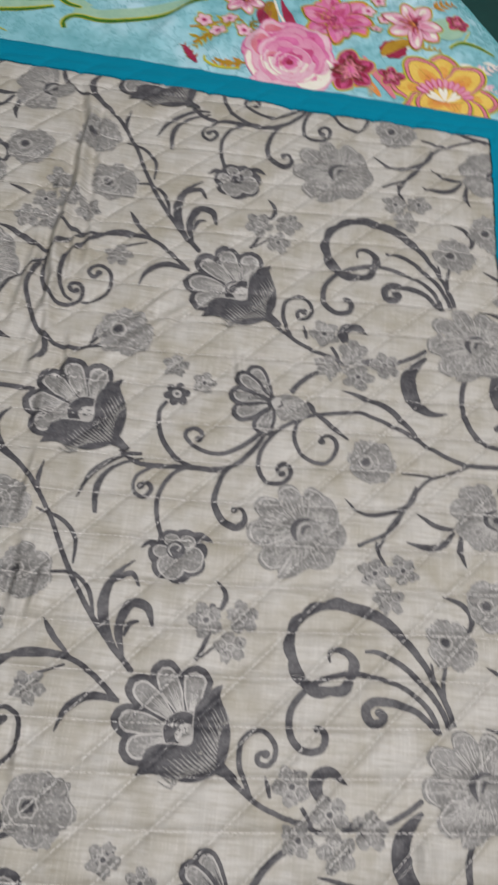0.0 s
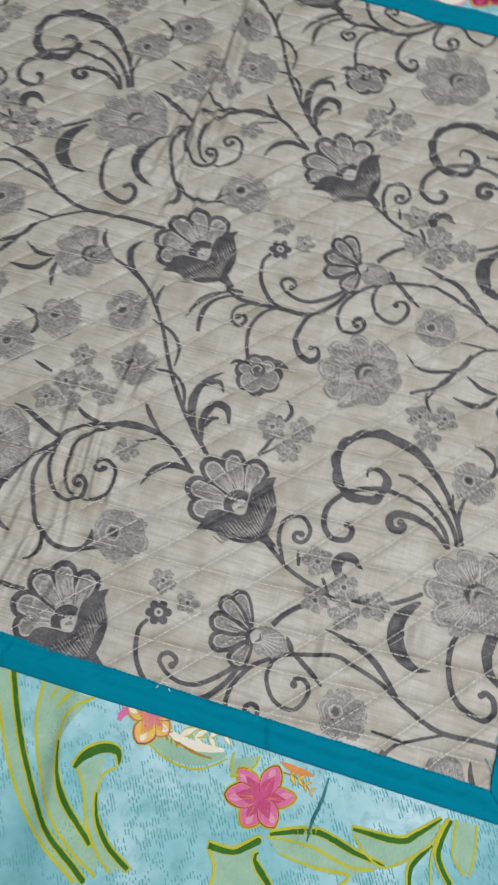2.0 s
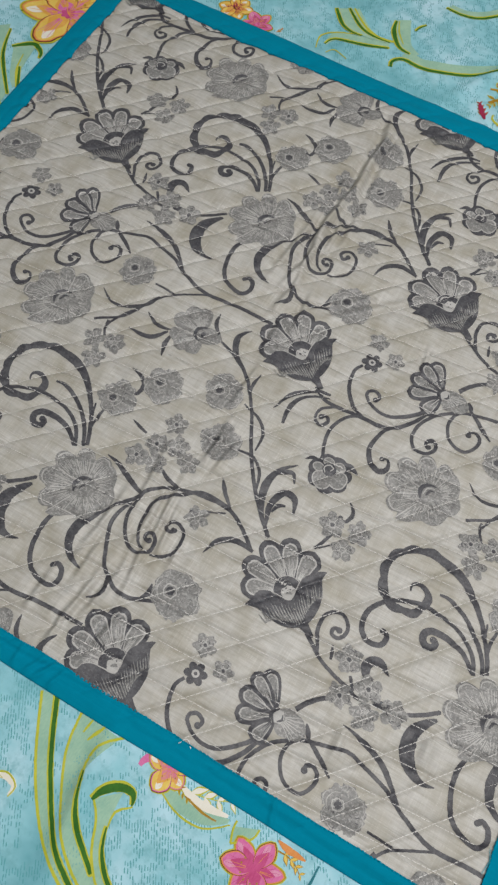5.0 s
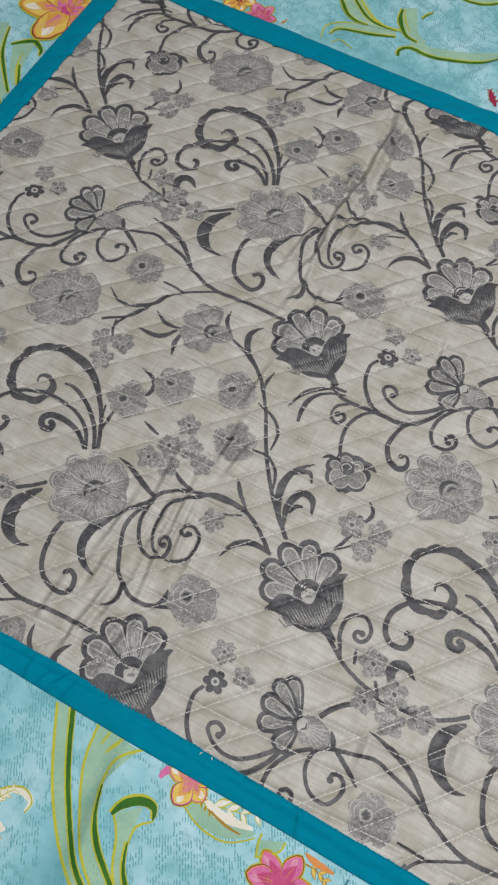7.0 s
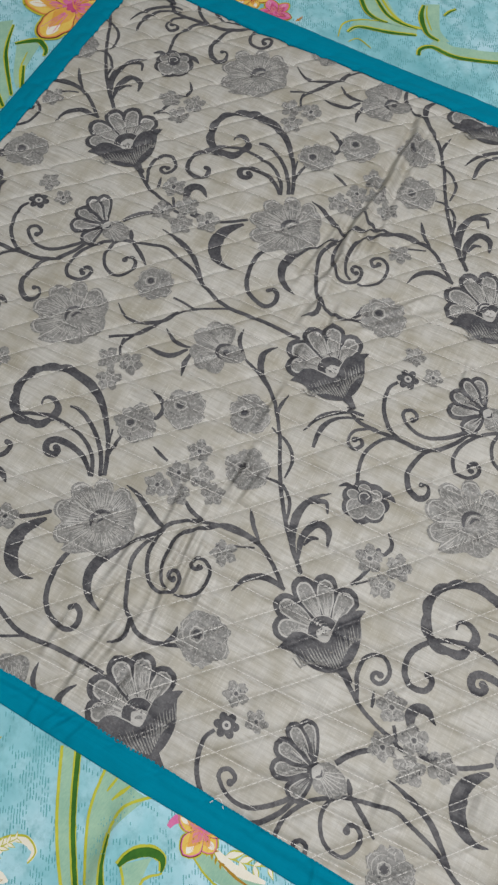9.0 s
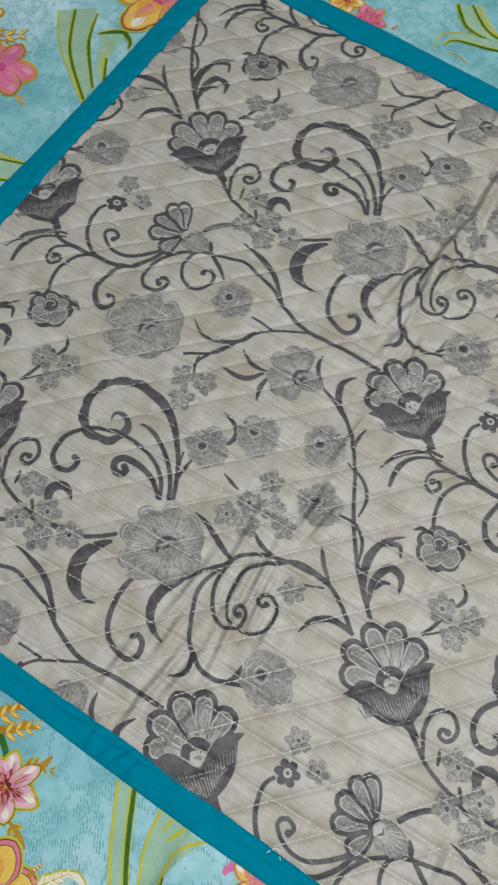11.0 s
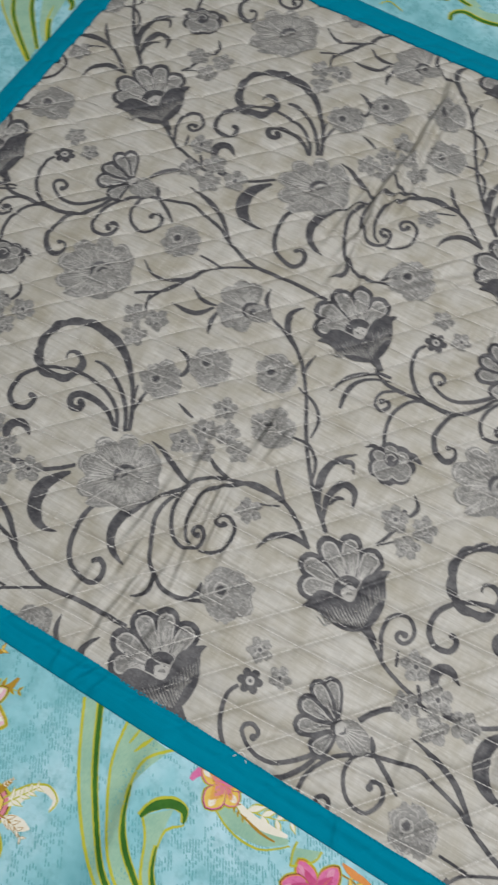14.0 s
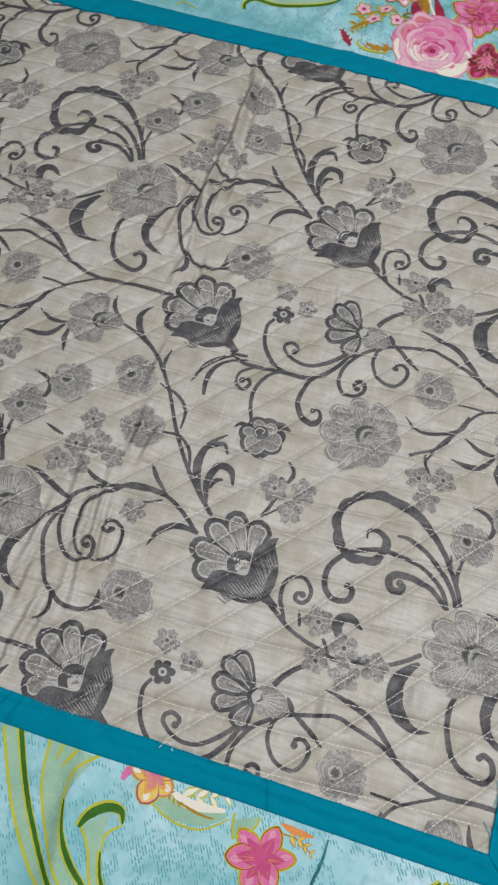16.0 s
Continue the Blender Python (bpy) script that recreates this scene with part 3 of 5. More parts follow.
def spray_bits():
    return [
        stroke([(-217, 110), (-207, 107), (-200, 102), (-198, 97), (-199, 90)], [0.7, 3.4, 4.2, 4.6, 3.4]),
        stroke([(-189, 66), (-180, 63), (-172, 61)], [0.7, 3.2, 2]),
        stroke([(4, 44), (8, 53), (12, 66)], [2.7, 3.1]),
        stroke([(7, 46), (18, 57)], [1.4, 1.7]),
        stroke([(12, 97), (17, 92), (19, 86), (17, 79)], [0.7, 3.0, 3.8, 2.7]),
    ]


SPRAYS = (("vine", spray_vine), ("twig", spray_twig), ("leaves", spray_leaves), ("stem", spray_stem), ("branch", spray_branch), ("scrolls", spray_scrolls), ("hooks", spray_hooks), ("tendril", spray_tendril), ("grand", spray_grand), ("plumes", spray_plumes), ("foot", spray_foot), ("bits", spray_bits))
TULIP_AT = ((2, -2), (-92, 201),)
FAN_FLOWER_AT = ((39, 234),)
BLOOM_AT = ((68, 140), (-192, -9),)
SIDE_BLOOM_AT = ((-180, 172),)
ROSETTE_AT = ((-15, 110),)
ASTER_AT = ((-269, 201, 16), (-77, -51, 19), (-212, 77, 16), (-183, 108, 17), (-133, 131, 17), (-111, 86, 17),)
STARLET_AT = ((-153, 81, 11), (-169, 39, 11), (-159, 57, 11), (-141, 63, 11), (-151, 40, 11), (-125, 54, 10), (-94, 16, 11), (-264, 118, 11), (-245, 123, 11), (-254, 101, 11), (8, 70, 12), (31, 75, 11), (25, 55, 11), (-36, 252, 10), (-14, 242, 9), (69, -23, 12), (74, -52, 11), (92, -36, 12), (97, -56, 12), (117, -42, 12),)
POSY_AT = ((-32, 229, 9),)
O0 = (0.0192, 0.0960)
PULL_X, PULL_Y = (-0.00150, 0.00035, 0.00016, -0.00733, -0.00786), (0.00296, 0.00175, 0.00811, 0.01033, -0.00597)


DARK = woven("slate_brocade_thread", (0.024, 0.024, 0.032), (0.076, 0.076, 0.09), 0.5, 0.2, (0.105, 0.105, 0.115), fleck=160.0, speck=(0.115, 0.115, 0.125))
GREY = woven("grey_brocade_thread", (0.105, 0.105, 0.11), (0.26, 0.258, 0.253), 0.45, 0.14, (0.30, 0.298, 0.29), fleck=190.0, speck=(0.42, 0.415, 0.405))
PALE = woven("silver_brocade_thread", (0.36, 0.355, 0.35), (0.58, 0.57, 0.555), 0.45, 0.3)
THREAD = plain("white_sewing_thread", (0.72, 0.71, 0.69), 0.6)
ASH = woven("ash_brocade_thread", (0.13, 0.13, 0.132), (0.31, 0.307, 0.30), 0.45, 0.16, (0.21, 0.21, 0.21), fleck=150.0, speck=(0.40, 0.395, 0.385))
GREYS = [DARK, GREY, PALE, ASH]


def frame_at(x, y, ang):
    c, s = math.cos(radians(ang)), math.sin(radians(ang))
    return lambda a, p: (x + a * c + p * s, y + a * s - p * c)


def tulip(x, y):
    """Five outlined petals over a two-leaved striped cup."""
    art, at = Art(), frame_at(x, y, 143.5)
    cup = [at(a, p) for a, p in ((6, -36), (8, -29), (11, -21), (8, -13), (3, -8), (-6, 0), (1, 10), (6, 17), (7, 26), (6, 33), (3, 39), (0, 33), (-9, 28), (-17, 23), (-23, 16), (-27, 9), (-29, 0), (-25, -11), (-19, -18), (-9, -24), (-1, -28))]
    art.shape(*at(-14, 0), smooth_line(cup + cup[:1], 3)[:-1], 0, 14, 5)
    for p in (-29, -26, -23.5, -21, -18.5, -16, -13.5, -11, -8.5, -6, -3.5, -1, 2, 4.5, 7, 9.5, 12, 14.5, 17, 19.5, 22, 24.5, 27, 29.5):
        q = random.uniform(0.8, 1.15)
        top = 3 - 5 * q + (0 if abs(p) > 12 else -0.55 * (12 - abs(p)))
        art.ribbon([at(top - random.uniform(0, 5), p), at(-9 - 5 * q, p * 0.88 - 1), at(-27 + abs(p) * 0.55, p * 0.72 - 1)], [0.2, 0.7 * q, 1.5 * q, 0.8], 1, 16)
    art.ribbon([at(9, -14), at(3, -8.5), at(-5.4, -0.3), at(0.5, 8.5), at(5.5, 15)], [0.5, 1.0, 1.3, 1.0, 0.4], 2, 18)
    art.ribbon([at(-27, 1), at(-33, 2), at(-38, 3)], [9, 6.4, 3.4], 0, 14)
    cx, cy = x + 3, y + 2
    for deg, length in ((201, 43), (89, 41), (175, 48), (119, 47), (145, 49)):
        ang = radians(deg)
        art.part("petal")
        art.petal(cx, cy, ang, length, 20.5, 0, 1, 0.1, 0.74)
        art.petal(cx, cy, ang, length * 0.90, 13.4, 2, 2, 0.2, 0.8)
        art.petal(cx, cy, ang, length * 0.87, 10.8, 3, 3, 0.23, 0.8)
        for k in (-0.09, -0.045, 0.0, 0.045, 0.09):
            art.ribbon([(cx + r * math.cos(ang + k), cy + r * math.sin(ang + k)) for r in (13, length * random.uniform(0.5, 0.74))], [0.7, 0.3], 2, 4)
    art.part("eye")
    art.disc(*at(2, 1.5), 12.5, 2, 5.6)
    art.disc(*at(2, 1.5), 12.0, 0, 6.4)
    art.disc(*at(-0.5, 1.8), 6.6, 2, 8, rag=0.25)
    art.ribbon([at(0.6, -1.6), at(0.2, 1.6), at(-2.2, 3.4)], [0.8, 3.0, 1.0], 3, 10)
    return art


def fan_flower(x, y):
    art = Art()
    art.petal(x, y, radians(-5), 25, 22, 1, 0, -0.2, 0.4)
    for k in range(7):
        a = radians(-35 + k * 10)
        art.ribbon([(x + r * math.cos(a), y + r * math.sin(a)) for r in (6, 20)], [0.7, 0.4], 2, 1)
    for up, (ang, length) in enumerate(((249, 28), (127, 36), (206, 34), (147, 37), (176, 35))):
        a, up = radians(ang), 3.4 * up
        art.petal(x, y, a, length, 14.4 if ang < 170 else 16.0, 0, 1 + up, 0.1, 0.76)
        art.petal(x, y, a, length * 0.90, 9.4, 2, 2 + up, 0.25, 0.8)
        art.petal(x, y, a, length * 0.865, 7.6, 3, 3 + up, 0.28, 0.8)
        for k in (-0.1, 0.0, 0.1):
            art.ribbon([(x + r * math.cos(a + k), y + r * math.sin(a + k)) for r in (7, length * random.uniform(0.45, 0.65))], [1.1, 0.4], random.choice((0, 0, 2)), 4 + up)
    art.disc(x, y, 5.4, 2, 19, rag=0.25)
    art.ribbon([(x - 1, y + 6), (x - 5, y), (x - 1, y - 6)], [1, 2.8, 1], 0, 20)
    art.ribbon([(x + 1, y - 4), (x + 4, y - 1), (x + 3, y + 3)], [0.6, 2.2, 0.6], 0, 20)
    return art


BLOOM_R = ((-117, 40), (-88, 30), (-29, 27), (43, 29), (95, 35), (137, 38), (168, 41), (205, 41), (243, 40))


def bloom_radius(deg, lobed=1.0):
    d = (deg + 117) % 360 - 117
    for (a, ra), (b, rb) in zip(BLOOM_R, BLOOM_R[1:]):
        if a <= d <= b:
            r = ra + (rb - ra) * (d - a) / (b - a)
            break
    wave = abs(math.cos(radians((d - 82) * 180 / 36)))
    if 70 < d < 243:
        r *= 1 - lobed * 0.27 * (1 - wave) ** 1.5
    else:
        r *= 1 - lobed * 0.13 * (1 - abs(math.cos(radians(d * 3.3))))
    return r


def bloom(x, y, size=1.0):
    """A wide blossom with lobed petals on one side and a veined fan on the other."""
    art = Art()
    out = [(x + size * bloom_radius(a) * math.cos(radians(a)), y + size * bloom_radius(a) * math.sin(radians(a))) for a in range(0, 360, 5)]
    art.shape(x, y, out, 1, 0, 5)
    for k in range(84):
        a = k * 360 / 84 + random.uniform(-1.5, 1.5)
        r = bloom_radius(a) * size
        c, s = math.cos(radians(a)), math.sin(radians(a))
        r0, r1 = random.uniform(9, 17), r * random.uniform(0.62, 0.92)
        art.ribbon([(x + c * r0, y + s * r0), (x + c * r1, y + s * r1)], [0.7, 0.35], 2, 2, 6)
    for a in (82, 118, 154, 190, 226):
        c, s = math.cos(radians(a)), math.sin(radians(a))
        rim = [(x + size * 0.93 * bloom_radius(b) * math.cos(radians(b)), y + size * 0.93 * bloom_radius(b) * math.sin(radians(b))) for b in range(a - 15, a + 16, 5)]
        art.ribbon(rim, [0.5, 1.3, 0.5], 2, 2, 4)
        e = radians(a + 18)
        r = size * bloom_radius(a + 18)
        art.ribbon([(x + k * r * math.cos(e), y + k * r * math.sin(e)) for k in (0.35, 0.97)], [0.5, 1.0], 2, 3, 4)
    art.disc(x, y, 10 * size, 1, 4)
    art.ribbon([(x + 3 * size, y + 9 * size), (x - 5 * size, y + 7 * size), (x - 9 * size, y), (x - 6 * size, y - 8 * size)], [0.8, 3.4, 4.2, 0.8], 0, 5)
    art.ribbon([(x + 3 * size, y + 4 * size), (x - 1 * size, y + 3 * size), (x - 3 * size, y - 3 * size)], [0.8, 2.6, 1.0], 0, 5)
    art.ribbon([(x + 2 * size, y + 6.5 * size), (x - 4 * size, y + 4 * size), (x - 5.5 * size, y - 3 * size)], [0.4, 1.2, 0.4], 2, 6)
    return art


def side_bloom(x, y):
    art = Art()
    art.petal(x, y, radians(8), 19, 18, 1, 0, -0.3, 0.4)
    for ang, length in ((262, 24), (116, 29), (235, 29), (140, 32), (208, 31), (171, 33)):
        a = radians(ang)
        art.petal(x, y, a, length, 17, 1, 1, 0.05, 0.72)
        for k in (-0.16, -0.08, 0, 0.08, 0.16):
            art.ribbon([(x + r * math.cos(a + k), y + r * math.sin(a + k)) for r in (8, length * (0.86 - abs(k)))], [0.7, 0.35], 2, 3, 6)
    art.ribbon([(x + 1, y + 8), (x - 6, y + 3), (x - 6, y - 4), (x + 1, y - 8)], [1, 3.2, 3.2, 1], 0, 5)
    art.disc(x + 1, y, 2.6, 0, 5)
    return art


def rosette(x, y):
    art, at = Art(), frame_at(x, y, 118)
    art.disc(x, y, 20, 0, 0, 7, 0.12, 0.4, 0.95, n=56)
    art.ribbon([at(8, 14), at(7, 20), at(1, 25)], [8, 5, 0.6], 0, 0)
    art.ribbon([at(10, -10), at(15, -14), at(13, -21)], [7, 4, 0.6], 0, 0)
    for p, k in ((-6.4, -1), (6.4, 1)):
        art.disc(*at(-5, p), 9.6, 2, 2 + k * 0.3, 3, 0.10, 0.9, n=30)
        art.disc(*at(-5, p), 8.5, 3, 4 + k * 0.3, 3, 0.10, 0.9, n=30)
    for p, a in ((-9.5, 6.5), (9.5, 6.5), (0, 11)):
        art.disc(*at(a, p), 5.4, 2, 6, squash=0.8)
        art.disc(*at(a, p), 4.5, 3, 8, squash=0.8)
    art.disc(*at(4, 0), 6.2, 0, 9)
    art.ribbon([at(1, -4), at(6, -4.5), at(8, 0), at(5, 3.6), at(2.5, 0.5)], [0.7, 1.2, 1.2, 0.7], 2, 11)
    return art


def aster(x, y, r):
    """A loose many-petalled flower: ragged petals with pale rims round an eye that sits off its middle."""
    art = Art()
    r *= 1.1
    way, turn = radians(random.uniform(165, 215)), random.uniform(0, 6)
    ex, ey = x + 0.26 * r * math.cos(way), y + 0.26 * r * math.sin(way)
    art.disc(x, y, r * 0.93, 1, 0, 8, 0.10, turn, random.uniform(0.88, 1.0), n=60, rag=0.2)
    for k in range(8):
        a = turn + k * math.pi / 4 + random.uniform(-0.2, 0.2)
        cx, cy, q = x + 0.62 * r * math.cos(a), y + 0.62 * r * math.sin(a), r * random.uniform(0.34, 0.44)
        art.disc(cx, cy, q, 1 if k % 3 else 3, 0.8, n=26, rag=0.3)
        rim = [(cx + 0.86 * q * math.cos(a + d), cy + 0.86 * q * math.sin(a + d)) for d in (-1.3, -0.7, 0, 0.7, 1.3)]
        if k % 4:
            art.ribbon(rim, [0.2, 0.65, 0.2], 2, 2, 2)
    for k in range(15):
        a, d = random.uniform(0, 6.3), random.uniform(0.25, 0.8) * r
        px, py, b = x + d * math.cos(a), y + d * math.sin(a), a + random.uniform(-0.5, 0.5)
        art.ribbon([(px, py), (px + 3.2 * math.cos(b), py + 3.2 * math.sin(b))], [0.3, 0.7, 0.2], random.choice((0, 2, 3)), 2.5, 2)
    arc = random.uniform(0, 6)
    art.ribbon([(ex + 0.52 * r * math.cos(arc + d), ey + 0.52 * r * math.sin(arc + d)) for d in (0, 0.8, 1.6, 2.4)], [0.2, 0.75, 0.2], 2, 3, 2)
    art.disc(ex, ey, 0.30 * r, 2, 3, 6, 0.1, inner=0.83, rag=0.2)
    art.disc(ex, ey, 0.17 * r, 0, 4, rag=0.3)
    return art


def starlet(x, y, r):
    art = Art()
    turn = random.uniform(0, 6)
    art.disc(x, y, r, 1, 0, 5, 0.34, turn, n=60, rag=0.22)
    for k in range(12):
        a, d = random.uniform(0, 6.3), random.uniform(0.35, 0.8) * r
        art.ribbon([(x + d * math.cos(a), y + d * math.sin(a)), (x + d * math.cos(a + 0.4), y + d * math.sin(a + 0.4))], [0.3, 0.7, 0.3], random.choice((0, 0, 2)), 1, 3)
    for k in range(5):
        a = turn + (k + 0.5) * 2 * math.pi / 5
        art.ribbon([(x + 0.25 * r * math.cos(a), y + 0.25 * r * math.sin(a)), (x + 0.62 * r * math.cos(a), y + 0.62 * r * math.sin(a))], [0.7, 0.5], 2, 1)
    art.disc(x, y, 0.24 * r, 2, 2, inner=0.78, rag=0.3)
    if random.random() < 0.45:
        art.disc(x, y, 0.14 * r, 0, 3, rag=0.3)
    return art


def posy(x, y, r):
    art = Art()
    for k in range(6):
        a = 0.3 + k * math.pi / 3
        art.disc(x + 0.66 * r * math.cos(a), y + 0.66 * r * math.sin(a), 0.42 * r, 0, 0, squash=0.85, turn=a)
    art.disc(x, y, 0.36 * r, 2, 2)
    art.disc(x, y, 0.16 * r, 0, 3)
    return art


REPEAT = (0.380, 0.325)
CENTRE = (-0.1, 0.29)


def pull(x, y):
    """How the woven cloth was stretched when it was sewn: the shift at a plan place."""
    u, v = (x - CENTRE[0]) * 3, (y - CENTRE[1]) * 3
    terms = (u, v, u * u, u * v, v * v)
    return sum(a * b for a, b in zip(PULL_X, terms)), sum(a * b for a, b in zip(PULL_Y, terms))


def place_on_mat(i, j):
    def place(x, y):
        qx, qy = O0[0] + i * REPEAT[0] + x / 1000, O0[1] + j * REPEAT[1] + y / 1000
        px, py = qx, qy
        for _ in range(3):
            dx, dy = pull(px, py)
            px, py = qx - dx, qy - dy
        return px, py
    return place


def on_panel(x, y):
    u = (x - INNER[3][0]) / (INNER[2][0] - INNER[3][0])
    low = INNER[3][1] + (INNER[2][1] - INNER[3][1]) * u - edge_drop(x)
    return INNER[0][0] - 0.002 < x < INNER[1][0] + 0.012 * (0.6225 - y) / 0.66 + 0.002 and low - 0.002 < y < 0.6245


def weave_pattern():
    names = {"vine": "woven_vine", "branch": "woven_branch", "stem": "woven_stem", "leaves": "woven_leaf_spray", "grand": "woven_scalloped_scroll", "plumes": "woven_plume"}
    for i in (-1, 0, 1, 2):
        for j in (-1, 0, 1, 2):
            place = place_on_mat(i, j)
            if i * 0.38 > 0.62 or j * 0.325 > 0.8:
                continue
            for name, make in SPRAYS:
                for k, art in enumerate(make()):
                    art.build(names.get(name, "woven_scroll"), mat_root, GREYS, place, mat_z, 0.00028 + 0.00002 * (k % 6), "", on_panel)
            for name, make, spots in (("woven_tulip", tulip, TULIP_AT), ("woven_fan_flower", fan_flower, FAN_FLOWER_AT), ("woven_blossom", bloom, BLOOM_AT),
                                      ("woven_blossom", side_bloom, SIDE_BLOOM_AT), ("woven_rosette", rosette, ROSETTE_AT), ("woven_aster", aster, ASTER_AT),
                                      ("woven_floret", starlet, STARLET_AT), ("woven_floret", posy, POSY_AT)):
                for spot in spots:
                    make(*spot).build(name, mat_root, GREYS, place, mat_z, 0.00042, "", on_panel)


weave_pattern()


def stitching():
    """Broken lines of white thread along the quilting seams."""
    verts, faces = [], []
    for k, (ang, step, shift, depth) in enumerate(QUILT):
        s, c = math.sin(radians(ang)), math.cos(radians(ang))
        for row in range(-40, 41):
            along = -0.9
            while along < 0.9:
                length = random.uniform(0.0022, 0.0036)
                across = row * step - shift - 0.0015 * math.sin(along * 17 + k)
                x, y = along * c - across * s, along * s + across * c
                along += length + random.uniform(0.0006, 0.0012)
                if not (-0.470 < x < 0.230 and -0.038 < y < 0.619) or random.random() < 0.12:
                    continue
                w = random.uniform(0.00018, 0.00027)
                b = len(verts)
                for a, q in ((0, -w), (length, -w), (length, w), (0, w)):
                    px, py = x + a * c - q * s, y + a * s + q * c
                    verts.append((px, py, mat_z(px, py) + 0.0011))
                faces.append((b, b + 1, b + 2, b + 3))
    ob = mesh_ob("stitching", verts, faces, THREAD, mat_root, "white quilting stitches in broken lines")
    ob["kind"] = "stuff"


stitching()


def binding_stitches():
    """A row of small teal stitches that holds the binding down along its inner edge."""
    verts, faces = [], []
    for i, j in ((0, 1), (1, 2), (2, 3), (3, 0)):
        (ax, ay), (bx, by) = INNER[i], INNER[j]
        (cx, cy), (dx, dy) = OUTER[i], OUTER[j]
        ln = math.hypot(bx - ax, by - ay)
        ux, uy = (bx - ax) / ln, (by - ay) / ln
        d = 0.004
        while d < ln - 0.004:
            t = d / ln
            px, py = ax + (bx - ax) * t, ay + (by - ay) * t
            ox, oy = cx + (dx - cx) * t - px, cy + (dy - cy) * t - py
            ow = math.hypot(ox, oy)
            ox, oy = ox / ow, oy / ow
            py -= edge_drop(px) * (1 if i == 2 else (1 - t) ** 2 if i == 3 else 0)
            wob = 0.0011 * noise.noise((t * 9, i * 3.1, 0)) + 0.0005 * noise.noise((t * 40, i * 3.1, 5)) - random.uniform(0.0, 0.0008)
            length, b = random.uniform(0.0016, 0.0024), len(verts)
            for p, q in ((0, -0.0007), (length, -0.0007), (length, 0.0005), (0, 0.0005)):
                x, y = px + ux * p + ox * (q + wob), py + uy * p + oy * (q + wob)
                verts.append((x, y, mat_z(x, y) + 0.0021))
            faces.append((b, b + 3, b + 2, b + 1))
            d += length + random.uniform(0.0011, 0.0017)
    ob = mesh_ob("binding_stitches", verts, faces, TEAL, mat_root, "teal stitches along the binding's inner edge")
    ob["kind"] = "stuff"


binding_stitches()


def loose_threads():
    """Pulled and cut ends of thread on the mat, each lying where the sewing left it."""
    for name, pts, width, m in (
            ("loose_thread", [(217, 209), (226, 213), (234, 216)], 1.0, THREAD), ("loose_thread", [(227, 189), (230, 184), (233, 178)], 0.7, THREAD),
            ("loose_thread", [(7, -42), (10, -37), (13, -37), (17, -41)], 0.8, THREAD), ("teal_thread_end", [(233, -18), (238, -24), (241, -31), (239, -36)], 0.7, TEAL_END),
            ("teal_thread_end", [(237, 10), (239, 2), (237, -8)], 0.6, TEAL_END)):
        art = Art()
        art.ribbon(pts, [width * 0.6, width, width * 0.5], 0, 4)
        art.build(name, mat_root, [m], in_place, lambda x, y: mat_z(x, y) + 0.0008, 0.0006, "loose end of sewing thread")


def threads_and_glints():
    """Fine pale creases, pulled threads and painted weft glints all over the panel."""
    art = Art()
    for _ in range(230):
        x, y = random.uniform(-465, 225), random.uniform(-35, 615)
        ang = radians(random.choice((48, 2, 2, 2, 2, 2, 95)) + random.uniform(-5, 5))
        length = random.uniform(8, 34)
        bend = random.uniform(-0.06, 0.06)
        mid = (x + math.cos(ang) * length / 2, y + math.sin(ang) * length / 2)
        end = (mid[0] + math.cos(ang + bend) * length / 2, mid[1] + math.sin(ang + bend) * length / 2)
        w = random.uniform(0.14, 0.34)
        art.ribbon([(x, y), mid, end], [0.08, w, 0.08], 0, 0, 4)
    ob = art.build("threads_and_glints", mat_root, [PALE_GLINT_THREAD], in_place, mat_z, 0.0010, "fine pale pulled threads, creases and painted weft glints", on_panel)
    ob["kind"] = "stuff"


TEAL_END = plain("pale_teal_thread", (0.05, 0.36, 0.45), 0.6)
# pale colour also stands in for light caught on weft and creases
PALE_GLINT_THREAD = plain("pale_thread_and_glint", (0.70, 0.69, 0.67), 0.5)


def in_place(x, y):
    return x / 1000, y / 1000


loose_threads()
threads_and_glints()


# ---- the printed flowers and scrolls of the bedsheet, plan in millimetres ----
def dyed(name, low, high, scale=60.0, fade=0.0):
    """Printed dye on cotton: patchy, with the weave showing through."""
    m, nt, b = mat_new(name)
    patch = noise_tex(nt, coords(nt), scale, 4.0, 0.6)
    weave = noise_tex(nt, coords(nt, (900, 260, 1), 0.15), 1.0, 2.0)
    base = ramp(nt, mixed(nt, 0.4, patch, weave), [(0.3, low), (0.7, high)])
    nt.links.new(base, b.inputs["Base Color"])
    b.inputs["Roughness"].default_value = 0.75
    b.inputs["Specular IOR Level"].default_value = 0.25
    bumped(nt, b, weave, 0.2, 0.0004)
    return m


